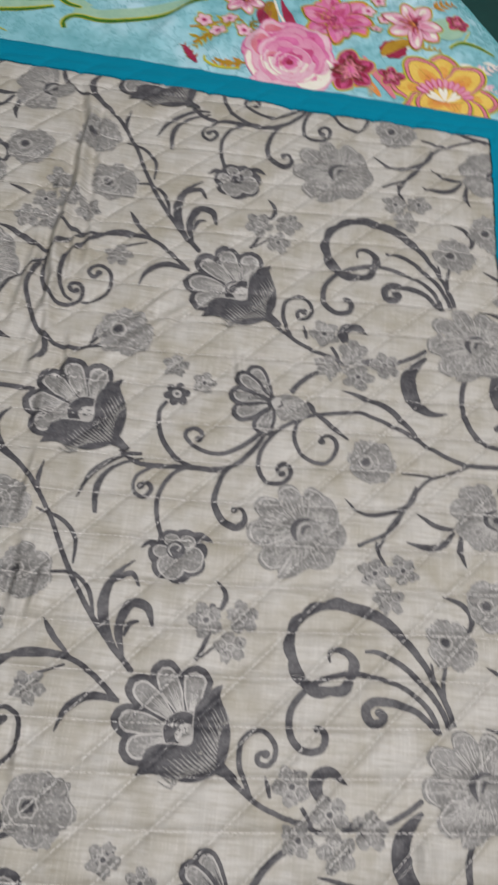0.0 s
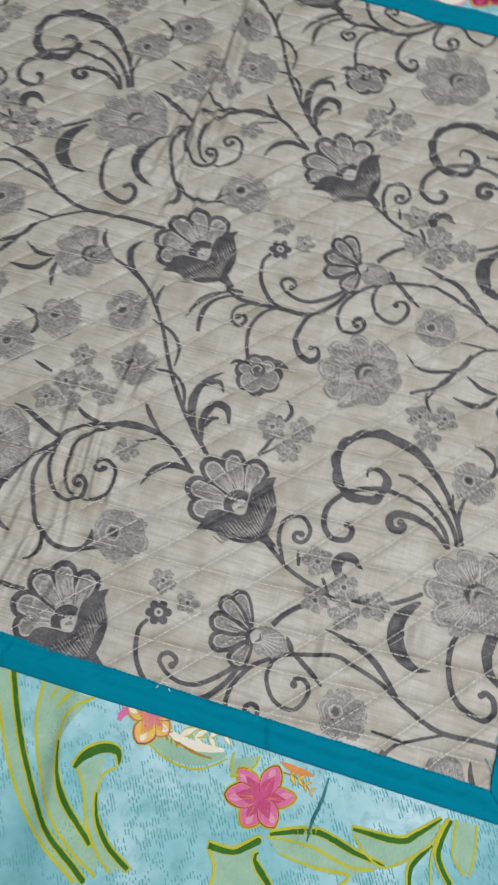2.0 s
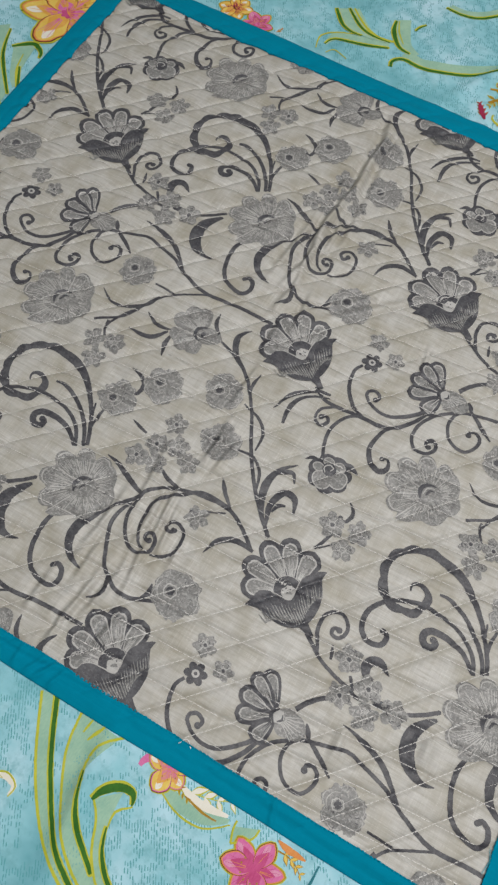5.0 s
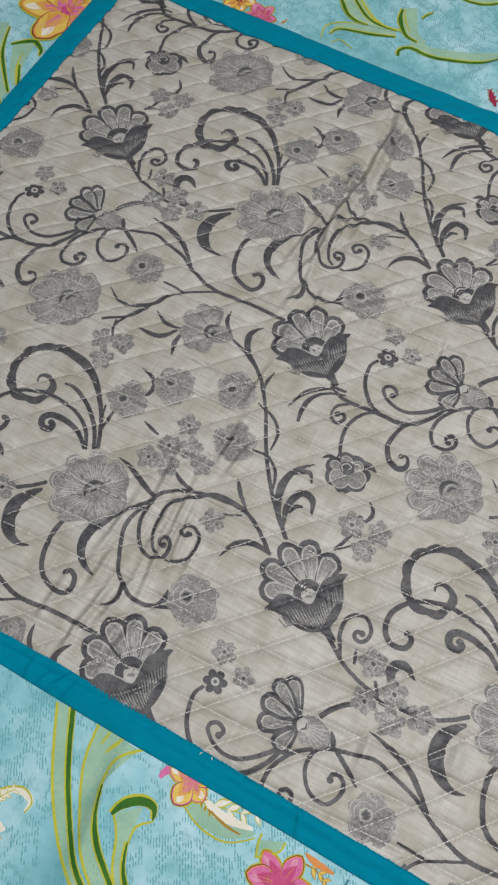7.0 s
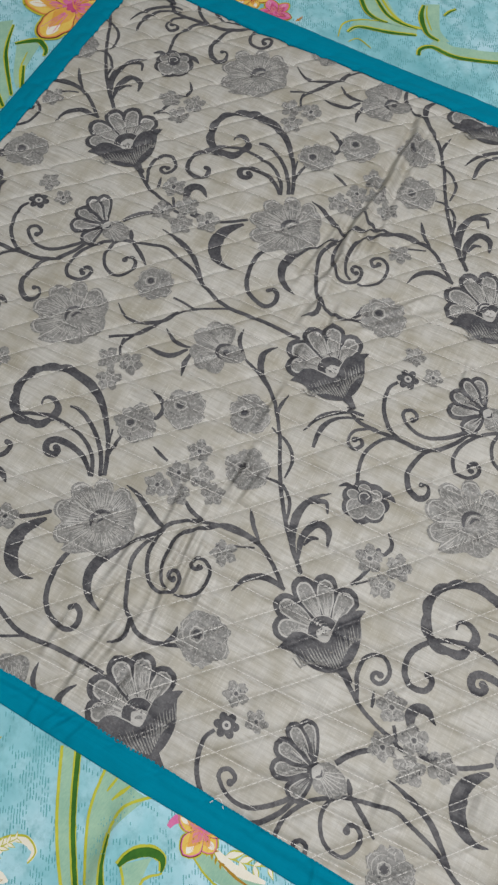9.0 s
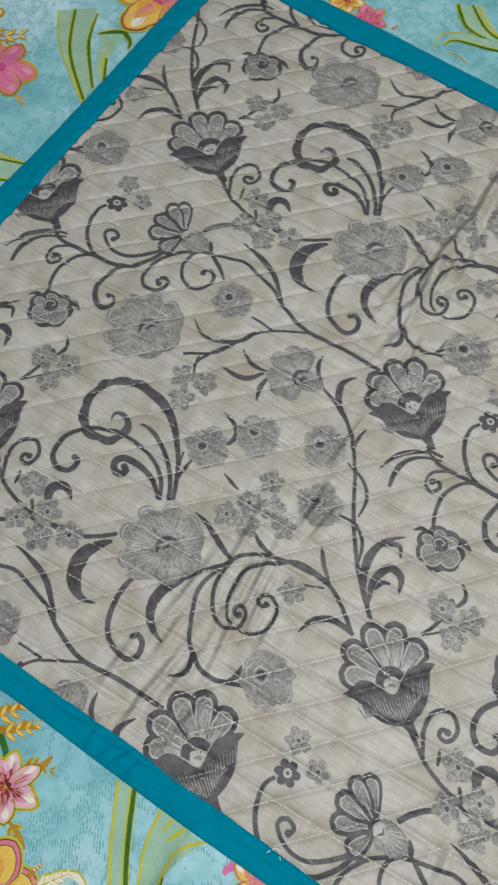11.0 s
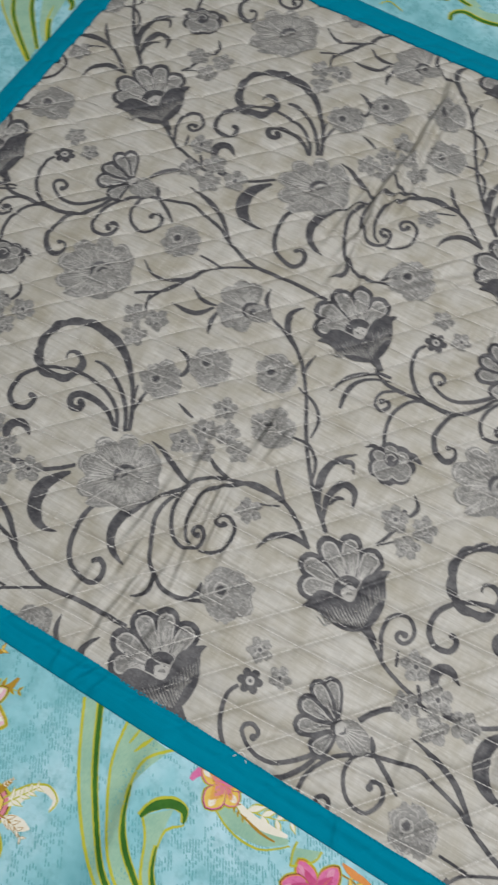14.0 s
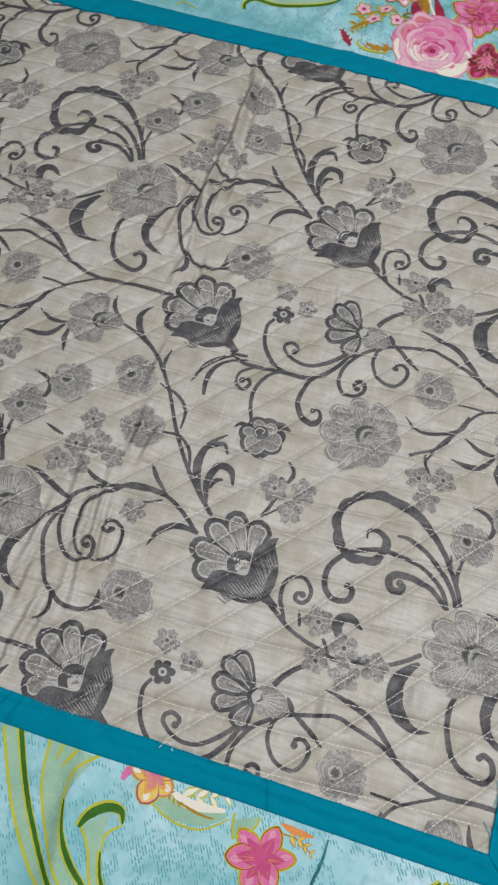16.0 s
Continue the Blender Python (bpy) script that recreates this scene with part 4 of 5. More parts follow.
DYES = [
    dyed("pale_green_dye", (0.25, 0.47, 0.37), (0.42, 0.63, 0.47)), dyed("lime_yellow_dye", (0.42, 0.45, 0.03), (0.62, 0.60, 0.07)),
    dyed("dark_green_dye", (0.02, 0.11, 0.015), (0.06, 0.20, 0.02)), dyed("rose_pink_dye", (0.60, 0.14, 0.20), (0.76, 0.30, 0.38)),
    dyed("hot_pink_dye", (0.60, 0.10, 0.30), (0.80, 0.25, 0.50)), dyed("crimson_dye", (0.24, 0.012, 0.045), (0.42, 0.04, 0.10)),
    dyed("yellow_dye", (0.74, 0.46, 0.07), (0.86, 0.66, 0.17)), dyed("orange_dye", (0.68, 0.22, 0.05), (0.80, 0.36, 0.12)),
    dyed("cream_dye", (0.80, 0.76, 0.64), (0.90, 0.88, 0.82)), dyed("golden_brown_dye", (0.30, 0.15, 0.01), (0.55, 0.34, 0.04)),
    dyed("light_pink_dye", (0.72, 0.38, 0.52), (0.84, 0.62, 0.70)), dyed("dark_teal_dye", (0.02, 0.16, 0.20), (0.05, 0.25, 0.30)),
    dyed("magenta_dye", (0.48, 0.045, 0.17), (0.66, 0.12, 0.30)), dyed("mid_pink_dye", (0.68, 0.22, 0.40), (0.82, 0.42, 0.58)),
    dyed("amber_dye", (0.70, 0.32, 0.05), (0.82, 0.48, 0.12)), dyed("maroon_dye", (0.10, 0.015, 0.015), (0.20, 0.04, 0.03)),
]
DEEPER = {4: 12, 3: 4, 10: 13, 6: 14, 5: 15}
PALER = {4: 13, 3: 13, 10: 8, 6: 8, 5: 12}


COUNT = [0]


def lay(art, name):
    COUNT[0] += 1
    return art.build("printed_" + name, sheet, DYES, in_place, sheet_z, 0.0003 + 0.00001 * (COUNT[0] % 40))


def print_line(name, pts, widths, dye):
    art = Art()
    if dye == 2 and max(widths) < 6.5:
        art.ribbon([(x - 0.7, y + 0.5) for x, y in pts], [w + 2.0 for w in widths], 1, 2, 2.5)
    art.ribbon(pts, widths, dye, 4, 2.5)
    lay(art, name)


def print_band(name, one, two, dye):
    art = Art()
    a, b = smooth_line(one, 2), smooth_line(two, 2)
    n = max(len(a), len(b))
    pick = lambda line, k: line[round(k * (len(line) - 1) / (n - 1))]
    rows = [[tuple(pick(a, k)[i] * (1 - s) + pick(b, k)[i] * s for i in (0, 1)) for k in range(n)] for s in (0, 0.25, 0.5, 0.75, 1)]
    for p, q in zip(rows, rows[1:]):
        art.n = 0
        art.strip(p, q, dye, 0)
    lay(art, name)


def print_lily(name, x, y, r, n, ang, petal, edge, core):
    """An open flower: outlined petals, deeper towards the heart, with veins and stamens."""
    art = Art()
    deep, pale = DEEPER.get(petal, 7), PALER.get(petal, 8)
    for k in range(n):
        a = radians(ang + k * 360 / n + random.uniform(-9, 9))
        up = 5.0 * (k % 2)
        length, width = r * random.uniform(0.84, 1.08), r * 3.5 / n * random.uniform(0.9, 1.15)
        art.petal(x, y, a, length * 1.04, width * 1.22, 1 if edge != 5 else 9, 4, 0.0, 0.58, 0.35)
        art.petal(x, y, a, length * 1.01, width * 1.10, 15 if k % 2 else 9, 5 + up, 0.0, 0.58, 0.35)
        art.petal(x, y, a, length * 0.98, width * 1.03, edge, 5.4 + up, 0.0, 0.58, 0.35)
        art.petal(x, y, a, length * 0.94, width * 0.94, petal, 6 + up, 0.0, 0.58, 0.35)
        art.petal(x, y, a + 0.07, length * 0.88, width * 0.34, pale, 6.8 + up, 0.5, 0.6, 0.4)
        art.petal(x, y, a - 0.06, length * 0.70, width * 0.66, deep, 7.4 + up, 0.0, 0.45, 0.9)
        art.petal(x, y, a, length * 0.50, width * 0.50, core, 8 + up, 0.0, 0.5, 0.9)
        for d in (-0.22, -0.12, -0.03, 0.06, 0.14, 0.22):
            art.ribbon([(x + q * length * math.cos(a + d), y + q * length * math.sin(a + d)) for q in (0.22, random.uniform(0.55, 0.84))], [0.025 * r, 0.006 * r], random.choice((core, deep, deep, edge)), 9 + up)
    art.disc(x, y, 0.15 * r, DEEPER.get(core, 12), 15, 6, 0.3)
    for k in range(6):
        a = radians(ang + 10 + 33 * k + random.uniform(-8, 8))
        tip = (x + 0.40 * r * math.cos(a), y + 0.40 * r * math.sin(a))
        art.ribbon([(x, y), tip], [0.022 * r, 0.015 * r], 7 if petal in (6, 10) else 12, 16)
        art.disc(*tip, 0.03 * r, 9, 17, n=10)
    lay(art, name)


def print_sprig(name, x, y, ang, length, one, two, pairs=4):
    """A curved stem with pairs of small leaves, outlined in the second dye."""
    art = Art()
    turn = random.uniform(-0.5, 0.5)
    pts = [(x + length * t * math.cos(radians(ang) + turn * t), y + length * t * math.sin(radians(ang) + turn * t)) for t in (0, 0.33, 0.66, 1)]
    art.ribbon(pts, [1.2, 0.9, 0.5], two, 3)
    for k in range(1, pairs + 1):
        t = k / (pairs + 0.3)
        a = radians(ang) + turn * t
        px, py = x + length * t * math.cos(a), y + length * t * math.sin(a)
        size = length * 0.34 * (1.15 - 0.6 * t)
        for side in (-1, 1):
            b = a + side * random.uniform(0.6, 0.95)
            art.petal(px, py, b, size, size * 0.42, two, 3.2, 0.0, 0.45, 1.0)
            art.petal(px, py, b, size * 0.88, size * 0.28, one, 4, 0.0, 0.45, 1.0)
    lay(art, name)


def print_floret(name, x, y, r):
    art = Art()
    turn = random.uniform(0, 6)
    art.disc(x, y, r * 1.18, 1, 4.4, 5, 0.28, turn, n=40)
    art.disc(x, y, r * 1.04, 15, 5, 5, 0.30, turn, n=40)
    art.disc(x, y, r * 0.95, 10, 6, 5, 0.32, turn, n=40)
    art.disc(x, y, r * 0.34, 4, 7)
    art.disc(x, y, r * 0.2, 5, 8)
    lay(art, name)


def print_disc(name, x, y, r, dye, lobes):
    art = Art()
    art.disc(x, y, r, dye, 3, lobes, 0.14, 0.3, 0.85, n=48, rings=3)
    lay(art, name)


def print_petal(name, x, y, length, ang, width, dye):
    art = Art()
    art.petal(x, y, radians(ang), length, width, dye, 3 if width > 9 else 5, 0.0, 0.4, 1.0)
    lay(art, name)


def print_lotus(name, x, y, r, ang):
    art = Art()
    turns = [(ang + d, 1.0, 0) for d in (180, 135, -135, 90, -90, 46, -46, 0)] + [(ang + d, 0.74, 1) for d in (150, -150)]
    for deg, size, ring in turns:
        a = radians(deg + random.uniform(-4, 4))
        size *= random.uniform(0.95, 1.05)
        w, up = r * 0.66, 11 * ring + 5 * (round((deg - ang) / 45) % 2) * (1 - ring)
        for share, wide, dye, layer in ((1.05, 1.12, 1, 3.0), (1.01, 1.04, 15, 3.7), (0.99, 1.0, 3, 4.3), (0.92, 0.86, 15, 4.9), (0.905, 0.83, 6, 5.5), (0.70, 0.50, 14, 6.2), (0.52, 0.34, 7, 6.9)):
            art.petal(x, y, a, r * size * share, w * wide, dye, layer + up, 0.0, 0.62, 0.3)
        for d in (-0.16, -0.08, 0.0, 0.09, 0.17):
            art.ribbon([(x + q * r * size * math.cos(a + d), y + q * r * size * math.sin(a + d)) for q in (0.4, random.uniform(0.65, 0.84))], [0.6, 0.2], random.choice((7, 14, 9)), 7.6 + up)
    way = radians(ang)
    bx, by = x - 0.26 * r * math.cos(way), y - 0.26 * r * math.sin(way)
    art.disc(x - 0.02 * r * math.cos(way), y - 0.02 * r * math.sin(way), 0.34 * r, 7, 19, 9, 0.12)
    for k in range(11):
        b = way + radians(-62 + 12.4 * k)
        art.petal(bx, by, b, 0.62 * r, 0.11 * r, 3 if k % 2 else 12, 20, 0.5, 0.7)
        art.petal(bx, by, b, 0.60 * r, 0.06 * r, 13, 21, 0.6, 0.7)
    for k in range(9):
        b = way + radians(-68 + 17 * k)
        art.petal(bx, by, b, 0.40 * r, 0.12 * r, 9, 22, 0.05, 0.7)
        art.petal(bx, by, b, 0.38 * r, 0.085 * r, 8 if k % 3 else 6, 23, 0.08, 0.7)
    lay(art, name)


def print_dahlia(name, x, y, r, ang):
    art = Art()
    for ring, (n, size) in enumerate(((13, 1.0), (12, 0.82), (10, 0.63), (8, 0.44), (6, 0.26))):
        for k in range(n):
            a = radians(ang + (k + 0.5 * (ring % 2)) * 360 / n + random.uniform(-4, 4))
            w = r * size * 6.6 / n
            length = r * size * random.uniform(0.94, 1.04)
            art.petal(x, y, a, length, w * 1.03, 7, 4 + 2 * ring, 0.2, 0.62, 0.35)
            art.petal(x, y, a, length * 0.97, w * 0.96, 5 if (k + ring) % 3 or ring < 1 else 4, 5 + 2 * ring, 0.2, 0.62, 0.35)
            if ring in (1, 2, 3) and math.cos(a - radians(ang)) < 0.2:
                art.petal(x, y, a, length * 0.93, w * 0.5, 4, 5.5 + 2 * ring, 0.62, 0.5, 0.2)
    art.disc(x, y, 0.1 * r, 3, 15)
    lay(art, name)


def print_peony(name, x, y, r, ang):
    """A full double flower: loose rings of broad petals, deep pink behind and pale in front."""
    art = Art()
    for ring, (n, size) in enumerate(((10, 1.0), (9, 0.84), (8, 0.68), (7, 0.52), (6, 0.38), (5, 0.24))):
        cx, cy = x - 0.16 * r * (1 - size) * math.cos(radians(ang)), y - 0.16 * r * (1 - size) * math.sin(radians(ang))
        for k in range(n):
            a = radians(ang + (k + 0.5 * (ring % 2)) * 360 / n + random.uniform(-13, 13))
            w = r * size * 6.8 / n * random.uniform(0.8, 1.15)
            length = r * size * random.uniform(0.82, 1.10)
            far = math.cos(a - radians(ang)) > random.uniform(-0.3, 0.5)
            art.petal(cx, cy, a, length, w * 1.05, 4 if far else 13, 4 + 2 * ring, 0.1, 0.72)
            art.petal(cx, cy, a, length * 0.97, w * 0.97, random.choice((10, 13)) if far else random.choice((10, 8, 8)), 4.6 + 2 * ring, 0.1, 0.72)
            art.petal(cx, cy, a + random.uniform(-0.05, 0.05), length * random.uniform(0.82, 0.91), w * 0.8, random.choice((4, 3, 13)) if far else random.choice((13, 10, 10)), 5.1 + 2 * ring, 0.1, 0.7)
            art.petal(cx, cy, a, length * 0.74, w * 0.55, 12 if far else 4, 5.6 + 2 * ring, 0.2, 0.55, 0.7)
            for d in (-0.10, 0.0, 0.11):
                art.ribbon([(cx + q * length * math.cos(a + d), cy + q * length * math.sin(a + d)) for q in (0.5, random.uniform(0.75, 0.9))], [0.5, 0.2], 12 if far else 3, 6 + 2 * ring)
    art.disc(cx, cy, 0.07 * r, 5, 18)
    lay(art, name)


def print_hatching():
    """Short strokes of darker dye in winding clusters, all running one way over the sheet's blue ground."""
    ca, sa = math.cos(radians(121)), math.sin(radians(121))
    verts, faces = [], []
    for row in range(-230, 330):
        for col in range(-480, 345):
            along = row * 3.5 + 1.6 * noise.noise((col * 0.11, row * 0.05, 8.0)) + random.uniform(-1.5, 1.5)
            across = col * 2.0 + random.uniform(-0.25, 0.25)
            x, y = along * ca + across * sa, along * sa - across * ca
            if not (-780 < x < 330 and -230 < y < 860) or (-487 < x < 245 and -56 < y < 640):
                continue
            curl = noise.noise((x * 0.048, y * 0.048, 3.0)) + 0.5 * noise.noise((x * 0.12, y * 0.12, 1.0))
            if abs(curl) > 0.17 + 0.12 * noise.noise((x * 0.012, y * 0.012, 5.0)):
                continue
            half, wide = random.uniform(1.0, 1.8), random.uniform(0.28, 0.46)
            x, y, half, wide = x / 1000, y / 1000, half / 1000, wide / 1000
            z, b = sheet_z(x, y) + 0.00025, len(verts)
            for p, q in ((-half, -wide), (-half, wide), (half, wide * 0.8), (half, -wide * 0.8)):
                verts.append((x + p * ca + q * sa, y + p * sa - q * ca, z))
            faces.append((b, b + 3, b + 2, b + 1))
    ob = mesh_ob("printed_hatching", verts, faces, HATCH, sheet, "short teal strokes printed in winding clusters")
    ob["kind"] = "stuff"


HATCH = dyed("teal_hatching_dye", (0.085, 0.34, 0.38), (0.15, 0.45, 0.51))
print_hatching()
print_band("scroll", [(-103, -62), (-76, -107), (-44, -143), (-3, -168)], [(-91, -59), (-66, -102), (-33, -142), (2, -165)], 0)
print_line("scroll", [(-103, -62), (-76, -107), (-44, -143), (-3, -168)], [2.2, 2.2], 1)
print_line("scroll", [(-91, -59), (-66, -102), (-33, -142), (2, -165)], [3.4, 3, 3.4], 2)
print_band("scroll", [(-68, -59), (-61, -91), (-37, -129), (-14, -150), (9, -161)], [(-32, -61), (-42, -90), (-35, -112), (-16, -133), (7, -151)], 0)
print_line("scroll", [(-68, -59), (-61, -91), (-37, -129), (-14, -150), (9, -161)], [2, 2], 1)
print_line("scroll", [(-30, -59), (-43, -73), (-44, -89), (-40, -98)], [2, 2, 2], 1)
print_line("scroll", [(-43, -92), (-36, -110), (-24, -127), (-1, -145)], [1, 3.4, 3], 2)
print_line("scroll", [(-59, -71), (-57, -59)], [1, 2, 1], 1)
print_line("scroll", [(-53, -74), (-46, -59)], [1, 3, 1], 1)
print_band("scroll", [(-26, -104), (-17, -115), (-8, -134), (7, -150), (17, -156)], [(-10, -90), (-9, -105), (-3, -126), (12, -142), (27, -151)], 0)
print_line("scroll", [(-26, -104), (-17, -115), (-8, -134), (7, -150), (17, -156)], [1.6, 2, 1.6], 1)
print_line("scroll", [(-27, -105), (-23, -96), (-13, -88), (-3, -88), (0, -95)], [2, 6, 6, 5, 1], 2)
print_line("scroll", [(1, -95), (-8, -104), (-7, -116)], [1, 2, 1], 1)
print_line("scroll", [(-8, -115), (-2, -130), (11, -143), (27, -151)], [1, 3, 3], 2)
print_lily("pink_flower", 96, -86, 23, 6, 139, 4, 7, 12)
print_lily("pink_flower", 11, -60, 18.4, 5, 182, 6, 4, 3)
print_line("bud", [(-10, -69), (-8, -62), (-1, -61)], [3, 6, 2], 4)
print_line("scroll", [(6, -72), (28, -82), (51, -82), (68, -70)], [1, 1.6, 1], 1)
print_band("scroll", [(6, -72), (27, -81), (50, -80), (66, -70)], [(11, -70), (33, -71), (50, -70), (66, -67)], 0)
print_line("scroll", [(24, -65), (37, -69), (52, -68), (64, -66)], [2, 7, 6, 2], 8)
print_line("scroll", [(30, -70), (46, -73), (58, -73)], [1, 2, 1], 9)
print_band("leaf", [(74, -80), (71, -69)], [(85, -70), (88, -62)], 0)
print_line("leaf", [(74, -80), (71, -71), (71, -65)], [1.5, 1.5], 1)
print_line("leaf", [(74, -80), (86, -70), (88, -62)], [1.5, 1.5], 1)
print_line("leaf", [(103, -61), (112, -63), (126, -63)], [1, 5, 4, 1], 7)
# the sheet crease's shade, painted as a dark teal line
print_line("crease_shade", [(136, -61), (135, -75), (132, -89), (132, -102)], [1, 2, 2, 1], 11)
print_band("leaf", [(72, -123), (80, -136), (79, -146)], [(102, -111), (102, -122), (115, -135)], 0)
print_line("leaf", [(72, -123), (88, -122), (95, -117), (102, -111)], [4, 3, 4], 2)
print_line("leaf", [(73, -125), (80, -135), (79, -146)], [2, 2], 1)
print_line("leaf", [(104, -117), (103, -122), (117, -134)], [1, 4, 3], 2)
print_band("leaf", [(106, -106), (137, -95), (163, -99), (183, -101)], [(114, -113), (137, -116), (161, -114), (178, -105)], 0)
print_line("leaf", [(108, -105), (136, -95), (163, -99), (184, -101)], [2, 3.5, 3.5, 1], 2)
print_line("leaf", [(106, -107), (134, -104), (162, -108), (178, -105)], [1, 2, 2], 1)
print_line("leaf", [(116, -114), (139, -115), (163, -113), (158, -121)], [1, 2, 2], 1)
print_band("leaf", [(159, -87), (190, -84), (214, -64)], [(171, -98), (191, -99), (209, -82)], 0)
print_line("leaf", [(159, -86), (190, -84), (202, -75), (214, -63)], [2, 3.5, 3.5, 1], 2)
print_line("leaf", [(160, -89), (171, -98), (186, -101), (209, -81), (215, -66)], [1.5, 1.5, 1.5], 1)
print_line("leaf", [(217, -62), (212, -85), (215, -103)], [1.5, 1.5, 1.5], 1)
print_line("leaf", [(220, -62), (216, -84), (227, -99)], [2, 3, 3], 2)
print_band("leaf", [(221, -61), (224, -81), (233, -92)], [(236, -60), (239, -77), (239, -91)], 0)
print_line("leaf", [(224, -61), (225, -81), (234, -91)], [1.5, 1.5, 1.5], 1)
print_line("leaf", [(237, -60), (239, -77), (238, -90)], [1.5, 1.5, 1.5], 1)
print_line("leaf", [(211, -80), (201, -96), (202, -107)], [2, 3, 2], 2)
print_lily("lily_flower", -237, -134, 43.5, 6, -34, 4, 7, 3)
print_floret("floret", -209, -105, 9.1)
print_floret("floret", -201, -90, 8.8)
print_floret("floret", -193, -109, 8.7)
print_floret("floret", -201, -124, 7.3)
print_line("arc", [(-263, -121), (-250, -99), (-230, -86), (-206, -83), (-188, -85), (-177, -92)], [3, 6, 7, 6, 4], 2)
print_line("arc", [(-250, -102), (-223, -89), (-200, -89), (-184, -97)], [1, 2.5, 2], 1)
print_line("leaf", [(-203, -82), (-197, -69), (-184, -58), (-180, -58)], [1, 6, 4, 6, 1], 9)
print_line("leaf", [(-195, -82), (-185, -78), (-179, -70), (-170, -67)], [1, 7, 4, 7, 1], 9)
print_line("leaf", [(-232, -114), (-239, -102), (-243, -96)], [1, 5, 1], 9)
print_line("leaf", [(-231, -113), (-231, -99), (-230, -93)], [1, 5, 1], 9)
print_line("leaf", [(-229, -113), (-227, -103), (-221, -97)], [1, 5, 1], 9)
print_lily("star_flower", -164, -107, 26.1, 7, 159, 10, 1, 5)
print_disc("paisley", -185, -145, 17, 5, 9)
print_line("paisley", [(-193, -151), (-185, -141), (-173, -133), (-161, -127)], [6, 15, 13, 4], 8)
print_line("paisley", [(-192, -150), (-185, -142), (-173, -133), (-162, -127)], [4, 12, 10, 3], 9)
print_line("leaf", [(-159, -93), (-152, -84), (-150, -75)], [1, 6, 2], 9)
print_line("leaf", [(-150, -122), (-139, -125), (-129, -130)], [1, 3, 4, 1], 9)
print_lily("red_flower", -183, -172, 12.2, 5, -44, 5, 4, 7)
print_disc("red_bloom", -211, -170, 9.5, 5, 0)
print_line("ribbon", [(-204, -154), (-199, -166), (-191, -179), (-187, -193)], [2, 10, 9, 4], 3)
print_lotus("lotus_flower", -138, -171, 42.7, 134)
print_line("leaf", [(-110, -146), (-104, -137), (-98, -127), (-96, -124)], [2, 9, 6, 1], 8)
print_line("leaf", [(-106, -153), (-97, -151), (-86, -149)], [2, 10, 8, 1], 8)
print_line("leaf", [(-98, -127), (-90, -123), (-81, -126), (-81, -133)], [3, 6, 5, 2], 8)
print_line("leaf", [(-114, -146), (-107, -133), (-99, -125), (-89, -121), (-80, -126), (-81, -134)], [1, 1.5, 1], 1)
print_line("leaf", [(-117, -145), (-116, -136), (-113, -131)], [1, 5, 1], 9)
print_dahlia("dahlia_flower", -702, 356, 68.1, -44)
print_lily("small_flower", -631, 352, 25.5, 6, 139, 10, 5, 6)
print_lily("lily_flower", -584, 385, 38.3, 6, 153, 3, 7, 4)
print_petal("leaf", -670, 320, 56.1, -74, 21, 8)
print_petal("leaf", -669, 317, 38.8, -75, 11, 3)
print_petal("leaf", -663, 324, 53.7, -14, 21, 8)
print_petal("leaf", -661, 324, 37.5, -18, 10, 3)
print_lily("yellow_flower", -652, 429, 28.4, 6, -17, 6, 7, 5)
print_line("ribbon", [(-676, 386), (-654, 381), (-639, 382), (-622, 376)], [2, 11, 12, 3], 3)
print_line("leaf", [(-646, 397), (-631, 412), (-615, 432)], [1, 4, 3, 1], 9)
print_line("leaf", [(-640, 393), (-615, 412), (-596, 431)], [1, 3, 2, 1], 9)
print_line("leaf", [(-650, 268), (-639, 265), (-630, 267)], [2, 4, 1], 9)
print_line("leaf", [(-615, 314), (-607, 321), (-606, 331)], [1, 4, 2], 8)
print_disc("petal", -650, 248, 6.4, 7, 5)
print_band("scroll", [(-633, 230), (-614, 261), (-568, 293), (-493, 312)], [(-603, 201), (-588, 246), (-550, 274), (-491, 287)], 0)
print_line("scroll", [(-633, 230), (-614, 261), (-568, 293), (-493, 312)], [1, 2, 2, 1], 1)
print_line("scroll", [(-620, 217), (-608, 245), (-558, 282), (-494, 310)], [2, 2.6, 2.6, 2], 2)
print_line("scroll", [(-570, 244), (-546, 270), (-511, 291)], [1, 3, 2, 1], 2)
print_band("scroll", [(-555, 248), (-546, 234), (-525, 230)], [(-489, 289), (-526, 260), (-524, 233)], 0)
print_line("scroll", [(-555, 248), (-548, 232), (-535, 227), (-523, 233)], [3, 7, 6, 3], 2)
print_line("scroll", [(-530, 256), (-515, 274), (-494, 286)], [1, 2.5, 2], 2)
print_line("scroll", [(-526, 245), (-527, 256), (-518, 267)], [1, 1.5, 1], 1)
print_band("scroll", [(-593, 214), (-587, 198), (-571, 190)], [(-587, 245), (-584, 213), (-564, 195)], 0)
print_line("scroll", [(-593, 212), (-587, 199), (-574, 192), (-560, 195)], [2, 6, 6, 3], 2)
print_band("scroll", [(-550, 179), (-537, 201), (-514, 212), (-484, 218)], [(-529, 188), (-516, 200), (-500, 205), (-482, 204)], 0)
print_line("scroll", [(-550, 179), (-537, 201), (-514, 212), (-484, 218)], [1, 2, 2, 1], 1)
print_line("scroll", [(-523, 197), (-503, 206), (-482, 204)], [1, 4, 4, 1], 2)
print_line("leaf", [(-512, 181), (-501, 194), (-482, 199)], [1, 6, 3, 1], 9)
print_lily("lily_flower", -529, 142, 44.3, 6, 151, 4, 7, 3)
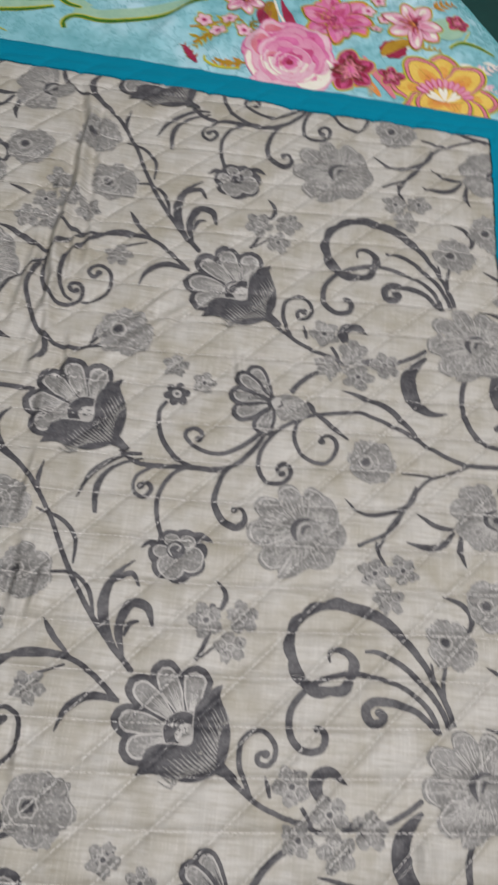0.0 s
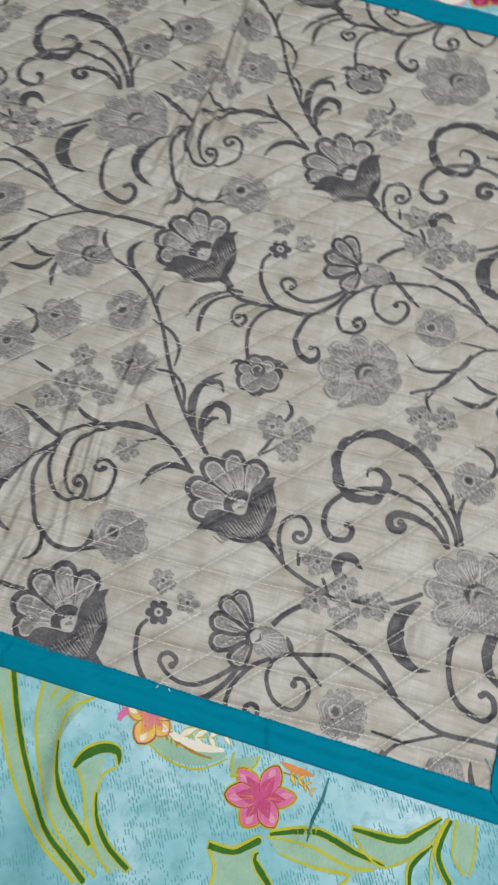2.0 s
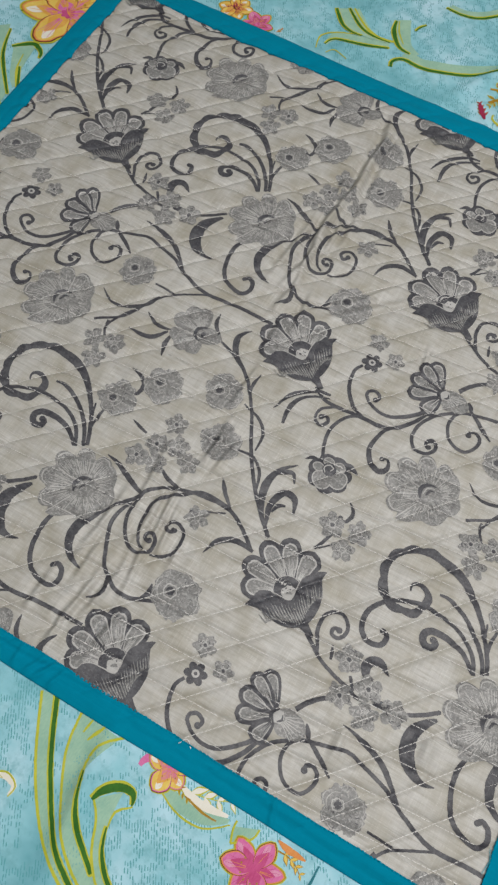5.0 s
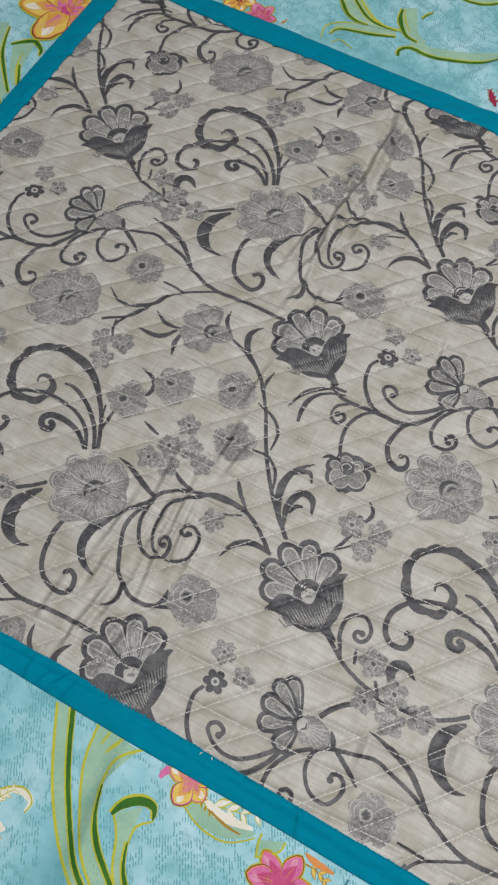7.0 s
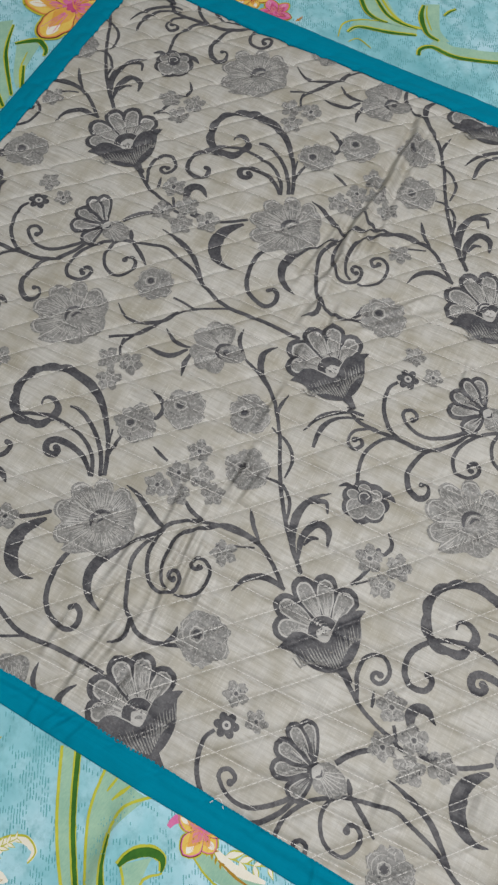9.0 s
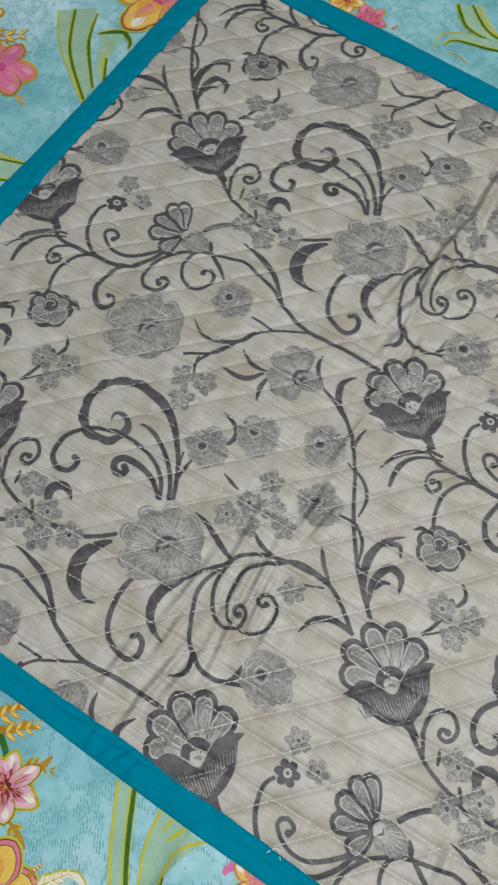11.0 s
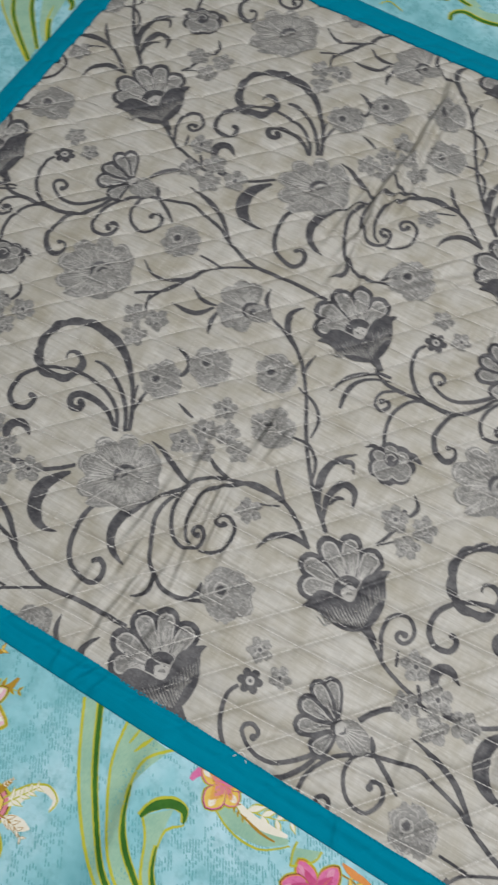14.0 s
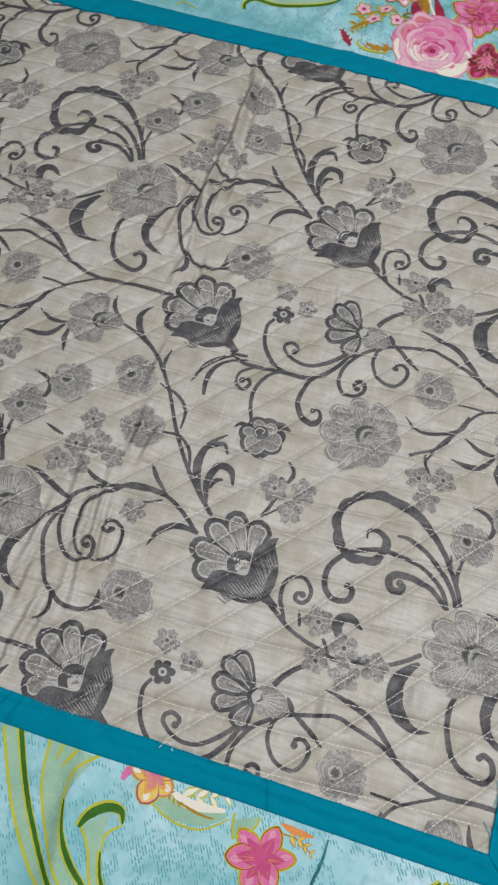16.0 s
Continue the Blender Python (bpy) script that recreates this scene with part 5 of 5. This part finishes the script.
print_floret("floret", -509, 162, 9.7)
print_floret("floret", -500, 177, 9.4)
print_floret("floret", -503, 142, 9.6)
print_floret("floret", -493, 156, 8.6)
print_disc("paisley", -492, 119, 15, 5, 9)
print_line("paisley", [(-494, 107), (-493, 118), (-481, 127)], [3, 9, 8, 2], 9)
print_band("scroll", [(-591, 481), (-560, 444), (-497, 399)], [(-561, 507), (-537, 458), (-500, 419)], 0)
print_line("scroll", [(-591, 481), (-560, 444), (-497, 399)], [2, 2, 2], 1)
print_line("scroll", [(-578, 492), (-546, 443), (-497, 402)], [2.5, 3, 2.5], 2)
print_line("scroll", [(-556, 501), (-538, 463), (-499, 419)], [1, 3.5, 2], 2)
print_band("scroll", [(-536, 479), (-514, 443), (-500, 429)], [(-517, 503), (-508, 456), (-497, 438)], 0)
print_line("scroll", [(-520, 476), (-512, 452), (-497, 431)], [1, 2, 1], 1)
print_line("scroll", [(-538, 479), (-529, 488), (-518, 495), (-505, 488), (-502, 481)], [2, 5, 5, 2], 2)
print_line("scroll", [(-512, 458), (-496, 433)], [2, 3], 2)
print_lily("orange_flower", -515, 554, 57.1, 6, -40, 6, 7, 4)
print_line("scroll", [(-564, 531), (-553, 538), (-538, 536)], [2, 5, 2], 2)
print_band("scroll", [(-258, 729), (-241, 710), (-213, 704), (-184, 708)], [(-235, 743), (-211, 721), (-194, 713), (-176, 713)], 0)
print_line("scroll", [(-258, 729), (-240, 709), (-224, 703), (-212, 704)], [3, 4, 3, 1], 2)
print_line("scroll", [(-240, 740), (-216, 720), (-196, 712), (-177, 714)], [2, 3, 3, 3], 1)
print_line("scroll", [(-245, 737), (-220, 716), (-200, 710), (-180, 711)], [2, 3, 3, 1], 2)
print_band("scroll", [(-245, 672), (-241, 693), (-212, 703), (-180, 711)], [(-241, 670), (-233, 683), (-203, 692), (-178, 702)], 0)
print_line("scroll", [(-243, 670), (-236, 683), (-203, 692), (-178, 702)], [1, 3, 3.5, 2], 2)
print_line("scroll", [(-249, 659), (-253, 679), (-241, 693), (-221, 702)], [1, 2, 2, 1], 1)
print_line("scroll", [(-236, 658), (-229, 667), (-211, 661)], [1, 1.5, 1.5, 1], 1)
print_band("scroll", [(-189, 750), (-183, 731), (-168, 712), (-155, 706)], [(-175, 758), (-169, 744), (-158, 722), (-143, 712)], 0)
print_band("scroll", [(-163, 678), (-156, 695), (-135, 694), (-116, 698), (-79, 714), (-41, 744)], [(-157, 715), (-139, 708), (-122, 713), (-104, 719), (-83, 730), (-46, 754)], 0)
print_line("scroll", [(-189, 748), (-184, 730), (-169, 711), (-154, 707)], [2, 5, 4, 2], 2)
print_line("scroll", [(-163, 677), (-165, 686), (-156, 695), (-135, 694), (-116, 698), (-79, 714), (-42, 744)], [3, 4, 3.4, 3.4, 3], 2)
print_line("scroll", [(-163, 744), (-161, 752), (-156, 760)], [1, 2, 1], 2)
print_line("scroll", [(-186, 749), (-179, 733), (-166, 717)], [1, 2, 1], 1)
print_line("scroll", [(-148, 800), (-126, 799), (-105, 807), (-82, 831)], [2, 3, 3, 2], 2)
print_band("scroll", [(-148, 800), (-126, 799), (-105, 807), (-82, 831)], [(-144, 809), (-127, 809), (-109, 818), (-87, 841)], 0)
print_lily("pink_flower", -323, 656, 21.7, 6, -50, 4, 7, 3)
print_lily("yellow_flower", -358, 666, 22.2, 6, -49, 6, 7, 5)
print_floret("floret", -41, 718, 8.4)
print_floret("floret", -18, 723, 7.9)
print_floret("floret", -27, 705, 8.4)
print_floret("floret", -3, 712, 8.1)
print_line("leaf", [(-53, 706), (-41, 711), (-24, 719), (-5, 723)], [2, 4, 3, 2], 9)
print_line("leaf", [(-47, 686), (-39, 695), (-27, 703)], [3, 4, 2], 9)
print_line("leaf", [(-55, 680), (-49, 671), (-41, 660)], [2, 6, 5, 2], 5)
print_line("leaf", [(-26, 668), (-12, 667), (6, 669)], [2, 5, 3, 2], 9)
print_line("leaf", [(-35, 669), (-31, 661), (-2, 661)], [2, 3, 2], 1)
print_lily("light_flower", -7, 754, 20.8, 6, -74, 10, 4, 5)
print_line("paisley", [(10, 756), (14, 733), (18, 721), (31, 716)], [2, 14, 12, 2], 5)
print_line("paisley", [(28, 758), (38, 739), (41, 726), (33, 716)], [2, 10, 9, 2], 5)
print_line("paisley", [(15, 757), (20, 740), (25, 725), (30, 716)], [2, 13, 10, 2], 9)
print_line("paisley", [(20, 759), (25, 744), (32, 735), (34, 719)], [1, 3, 3, 1], 8)
print_lily("hot_lily", 85, 749, 39.1, 7, 108, 4, 7, 3)
print_lily("hot_lily", 80, 749, 30.4, 6, 123, 4, 3, 5)
print_peony("peony_flower", 42, 686, 50.3, 94)
print_lily("pink_lily", 159, 760, 32.7, 7, 110, 10, 3, 5)
print_floret("floret", 113, 768, 7.8)
print_floret("floret", 123, 785, 7.5)
print_floret("floret", 129, 760, 6.3)
print_floret("floret", 121, 742, 6.2)
print_disc("leaf", 192, 762, 17.6, 0, 0)
print_lily("red_flower", 203, 774, 13.9, 5, 89, 5, 4, 3)
print_disc("paisley", 139, 720, 14, 5, 9)
print_line("paisley", [(128, 711), (139, 725), (152, 732), (162, 732)], [5, 12, 10, 3], 9)
print_line("paisley", [(128, 709), (143, 716), (154, 727), (165, 734)], [2, 3, 2], 8)
print_lily("magenta_flower", 99, 680, 26.5, 5, 107, 5, 4, 3)
print_line("ribbon", [(111, 704), (120, 689), (130, 676), (141, 659)], [3, 9, 8, 4], 3)
print_line("ribbon", [(104, 663), (116, 670), (127, 658)], [3, 9, 4], 7)
print_lily("red_flower", 138, 684, 14, 5, 91, 5, 4, 3)
print_lotus("lotus_flower", 189, 674, 50.2, 89)
print_line("leaf", [(204, 716), (213, 715), (218, 709)], [2, 7, 2], 8)
print_line("leaf", [(224, 720), (221, 704), (225, 695)], [2, 8, 2], 10)
print_line("leaf", [(227, 723), (233, 725), (242, 724)], [1, 5, 1], 8)
print_line("leaf", [(219, 689), (227, 690), (237, 695)], [1, 7, 2], 10)
print_line("scroll", [(195, 736), (206, 746), (223, 746), (241, 741)], [1, 3, 3, 1], 2)
print_line("scroll", [(208, 748), (214, 763), (216, 769)], [1, 2, 1], 1)
print_lily("hot_lily", 256, 617, 35.2, 6, 107, 4, 3, 5)
print_line("scroll", [(246, 511), (256, 510), (269, 516)], [2, 3, 2], 2)
print_band("scroll", [(247, 511), (258, 509), (270, 515)], [(247, 503), (257, 503), (270, 507)], 0)
print_line("scroll", [(246, 462), (256, 462), (266, 466)], [2, 4, 3], 2)
print_line("scroll", [(247, 446), (255, 445), (265, 448)], [2, 3, 3], 1)
print_band("scroll", [(247, 462), (256, 462), (266, 466)], [(249, 401), (253, 418), (264, 427)], 0)
print_line("scroll", [(252, 432), (256, 422), (250, 407)], [1, 2, 1], 1)
print_lily("red_flower", 256, 364, 14.5, 5, 87, 5, 4, 7)
print_line("leaf", [(251, 343), (256, 346), (260, 342)], [2, 4, 2], 7)
print_sprig("sprig", -166, -94, 49, 25.4, 9, 1)
print_sprig("sprig", -151, -121, -22, 26, 9, 1)
print_sprig("sprig", -160, -136, -66, 13.6, 9, 1)
print_sprig("sprig", -171, -145, -107, 16.2, 9, 2)
print_sprig("sprig", -204, -144, -146, 19.9, 9, 7)
print_sprig("sprig", -227, -114, 132, 25.5, 9, 7)
print_sprig("sprig", -223, -111, 100, 22.2, 9, 7)
print_sprig("sprig", -175, -185, -114, 14.8, 9, 1)
print_sprig("sprig", -201, -80, 46, 30.9, 6, 9)
print_sprig("sprig", -192, -85, 39, 29.7, 6, 9)
print_sprig("sprig", -193, -181, 170, 8.5, 7, 5)
print_sprig("sprig", -118, -138, 58, 9.8, 8, 9)
print_sprig("sprig", -109, -152, 9, 22.3, 8, 9)
print_sprig("sprig", -110, -146, 58, 25.8, 8, 1)
print_lily("red_flower", -201, -170, 13.7, 5, -34, 5, 7, 4)
print_sprig("sprig", -643, 397, 35, 58.2, 6, 9)
print_sprig("sprig", -645, 399, 47, 44.6, 9, 7)
print_sprig("sprig", -652, 270, -6, 24.2, 6, 9)
print_sprig("sprig", -600, 363, -67, 10.5, 6, 9)
print_sprig("sprig", -555, 369, -5, 16.7, 6, 9)
print_sprig("sprig", -634, 330, -9, 22.3, 9, 2)
print_lily("salmon_flower", -664, 396, 23.1, 5, -21, 3, 7, 11)
print_sprig("sprig", -510, 174, 40, 37.7, 6, 9)
print_sprig("sprig", -545, 175, 128, 12.8, 9, 7)
print_sprig("sprig", -510, 122, -86, 9.8, 9, 1)
print_sprig("sprig", 6, 669, -178, 31.9, 9, 7)
print_sprig("sprig", -41, 660, 123, 25.6, 5, 9)
print_sprig("sprig", -28, 703, -139, 27.1, 9, 1)
print_sprig("sprig", -5, 723, -161, 51.1, 9, 1)
print_sprig("sprig", 3, 733, -72, 25.5, 9, 2)
print_sprig("sprig", 174, 786, 42, 34.3, 9, 7)
print_sprig("sprig", 163, 727, 33, 22.2, 9, 1)
print_sprig("sprig", 132, 738, 49, 22.3, 2, 1)
print_sprig("sprig", 151, 708, -16, 15.2, 0, 1)
print_sprig("sprig", 222, 707, 43, 27.5, 8, 10)
print_sprig("sprig", 219, 689, 19, 19.6, 8, 10)
print_sprig("sprig", 121, 671, -115, 15.2, 0, 7)
print_sprig("sprig", 23, -66, 0, 42.4, 8, 1)
print_sprig("sprig", 14, -65, -7, 20, 9, 1)
print_sprig("sprig", 106, -67, 8, 22.4, 6, 9)
print_sprig("sprig", 252, 348, -51, 11.6, 9, 7)
print_sprig("sprig", -299, 657, 58, 10, 9, 7)
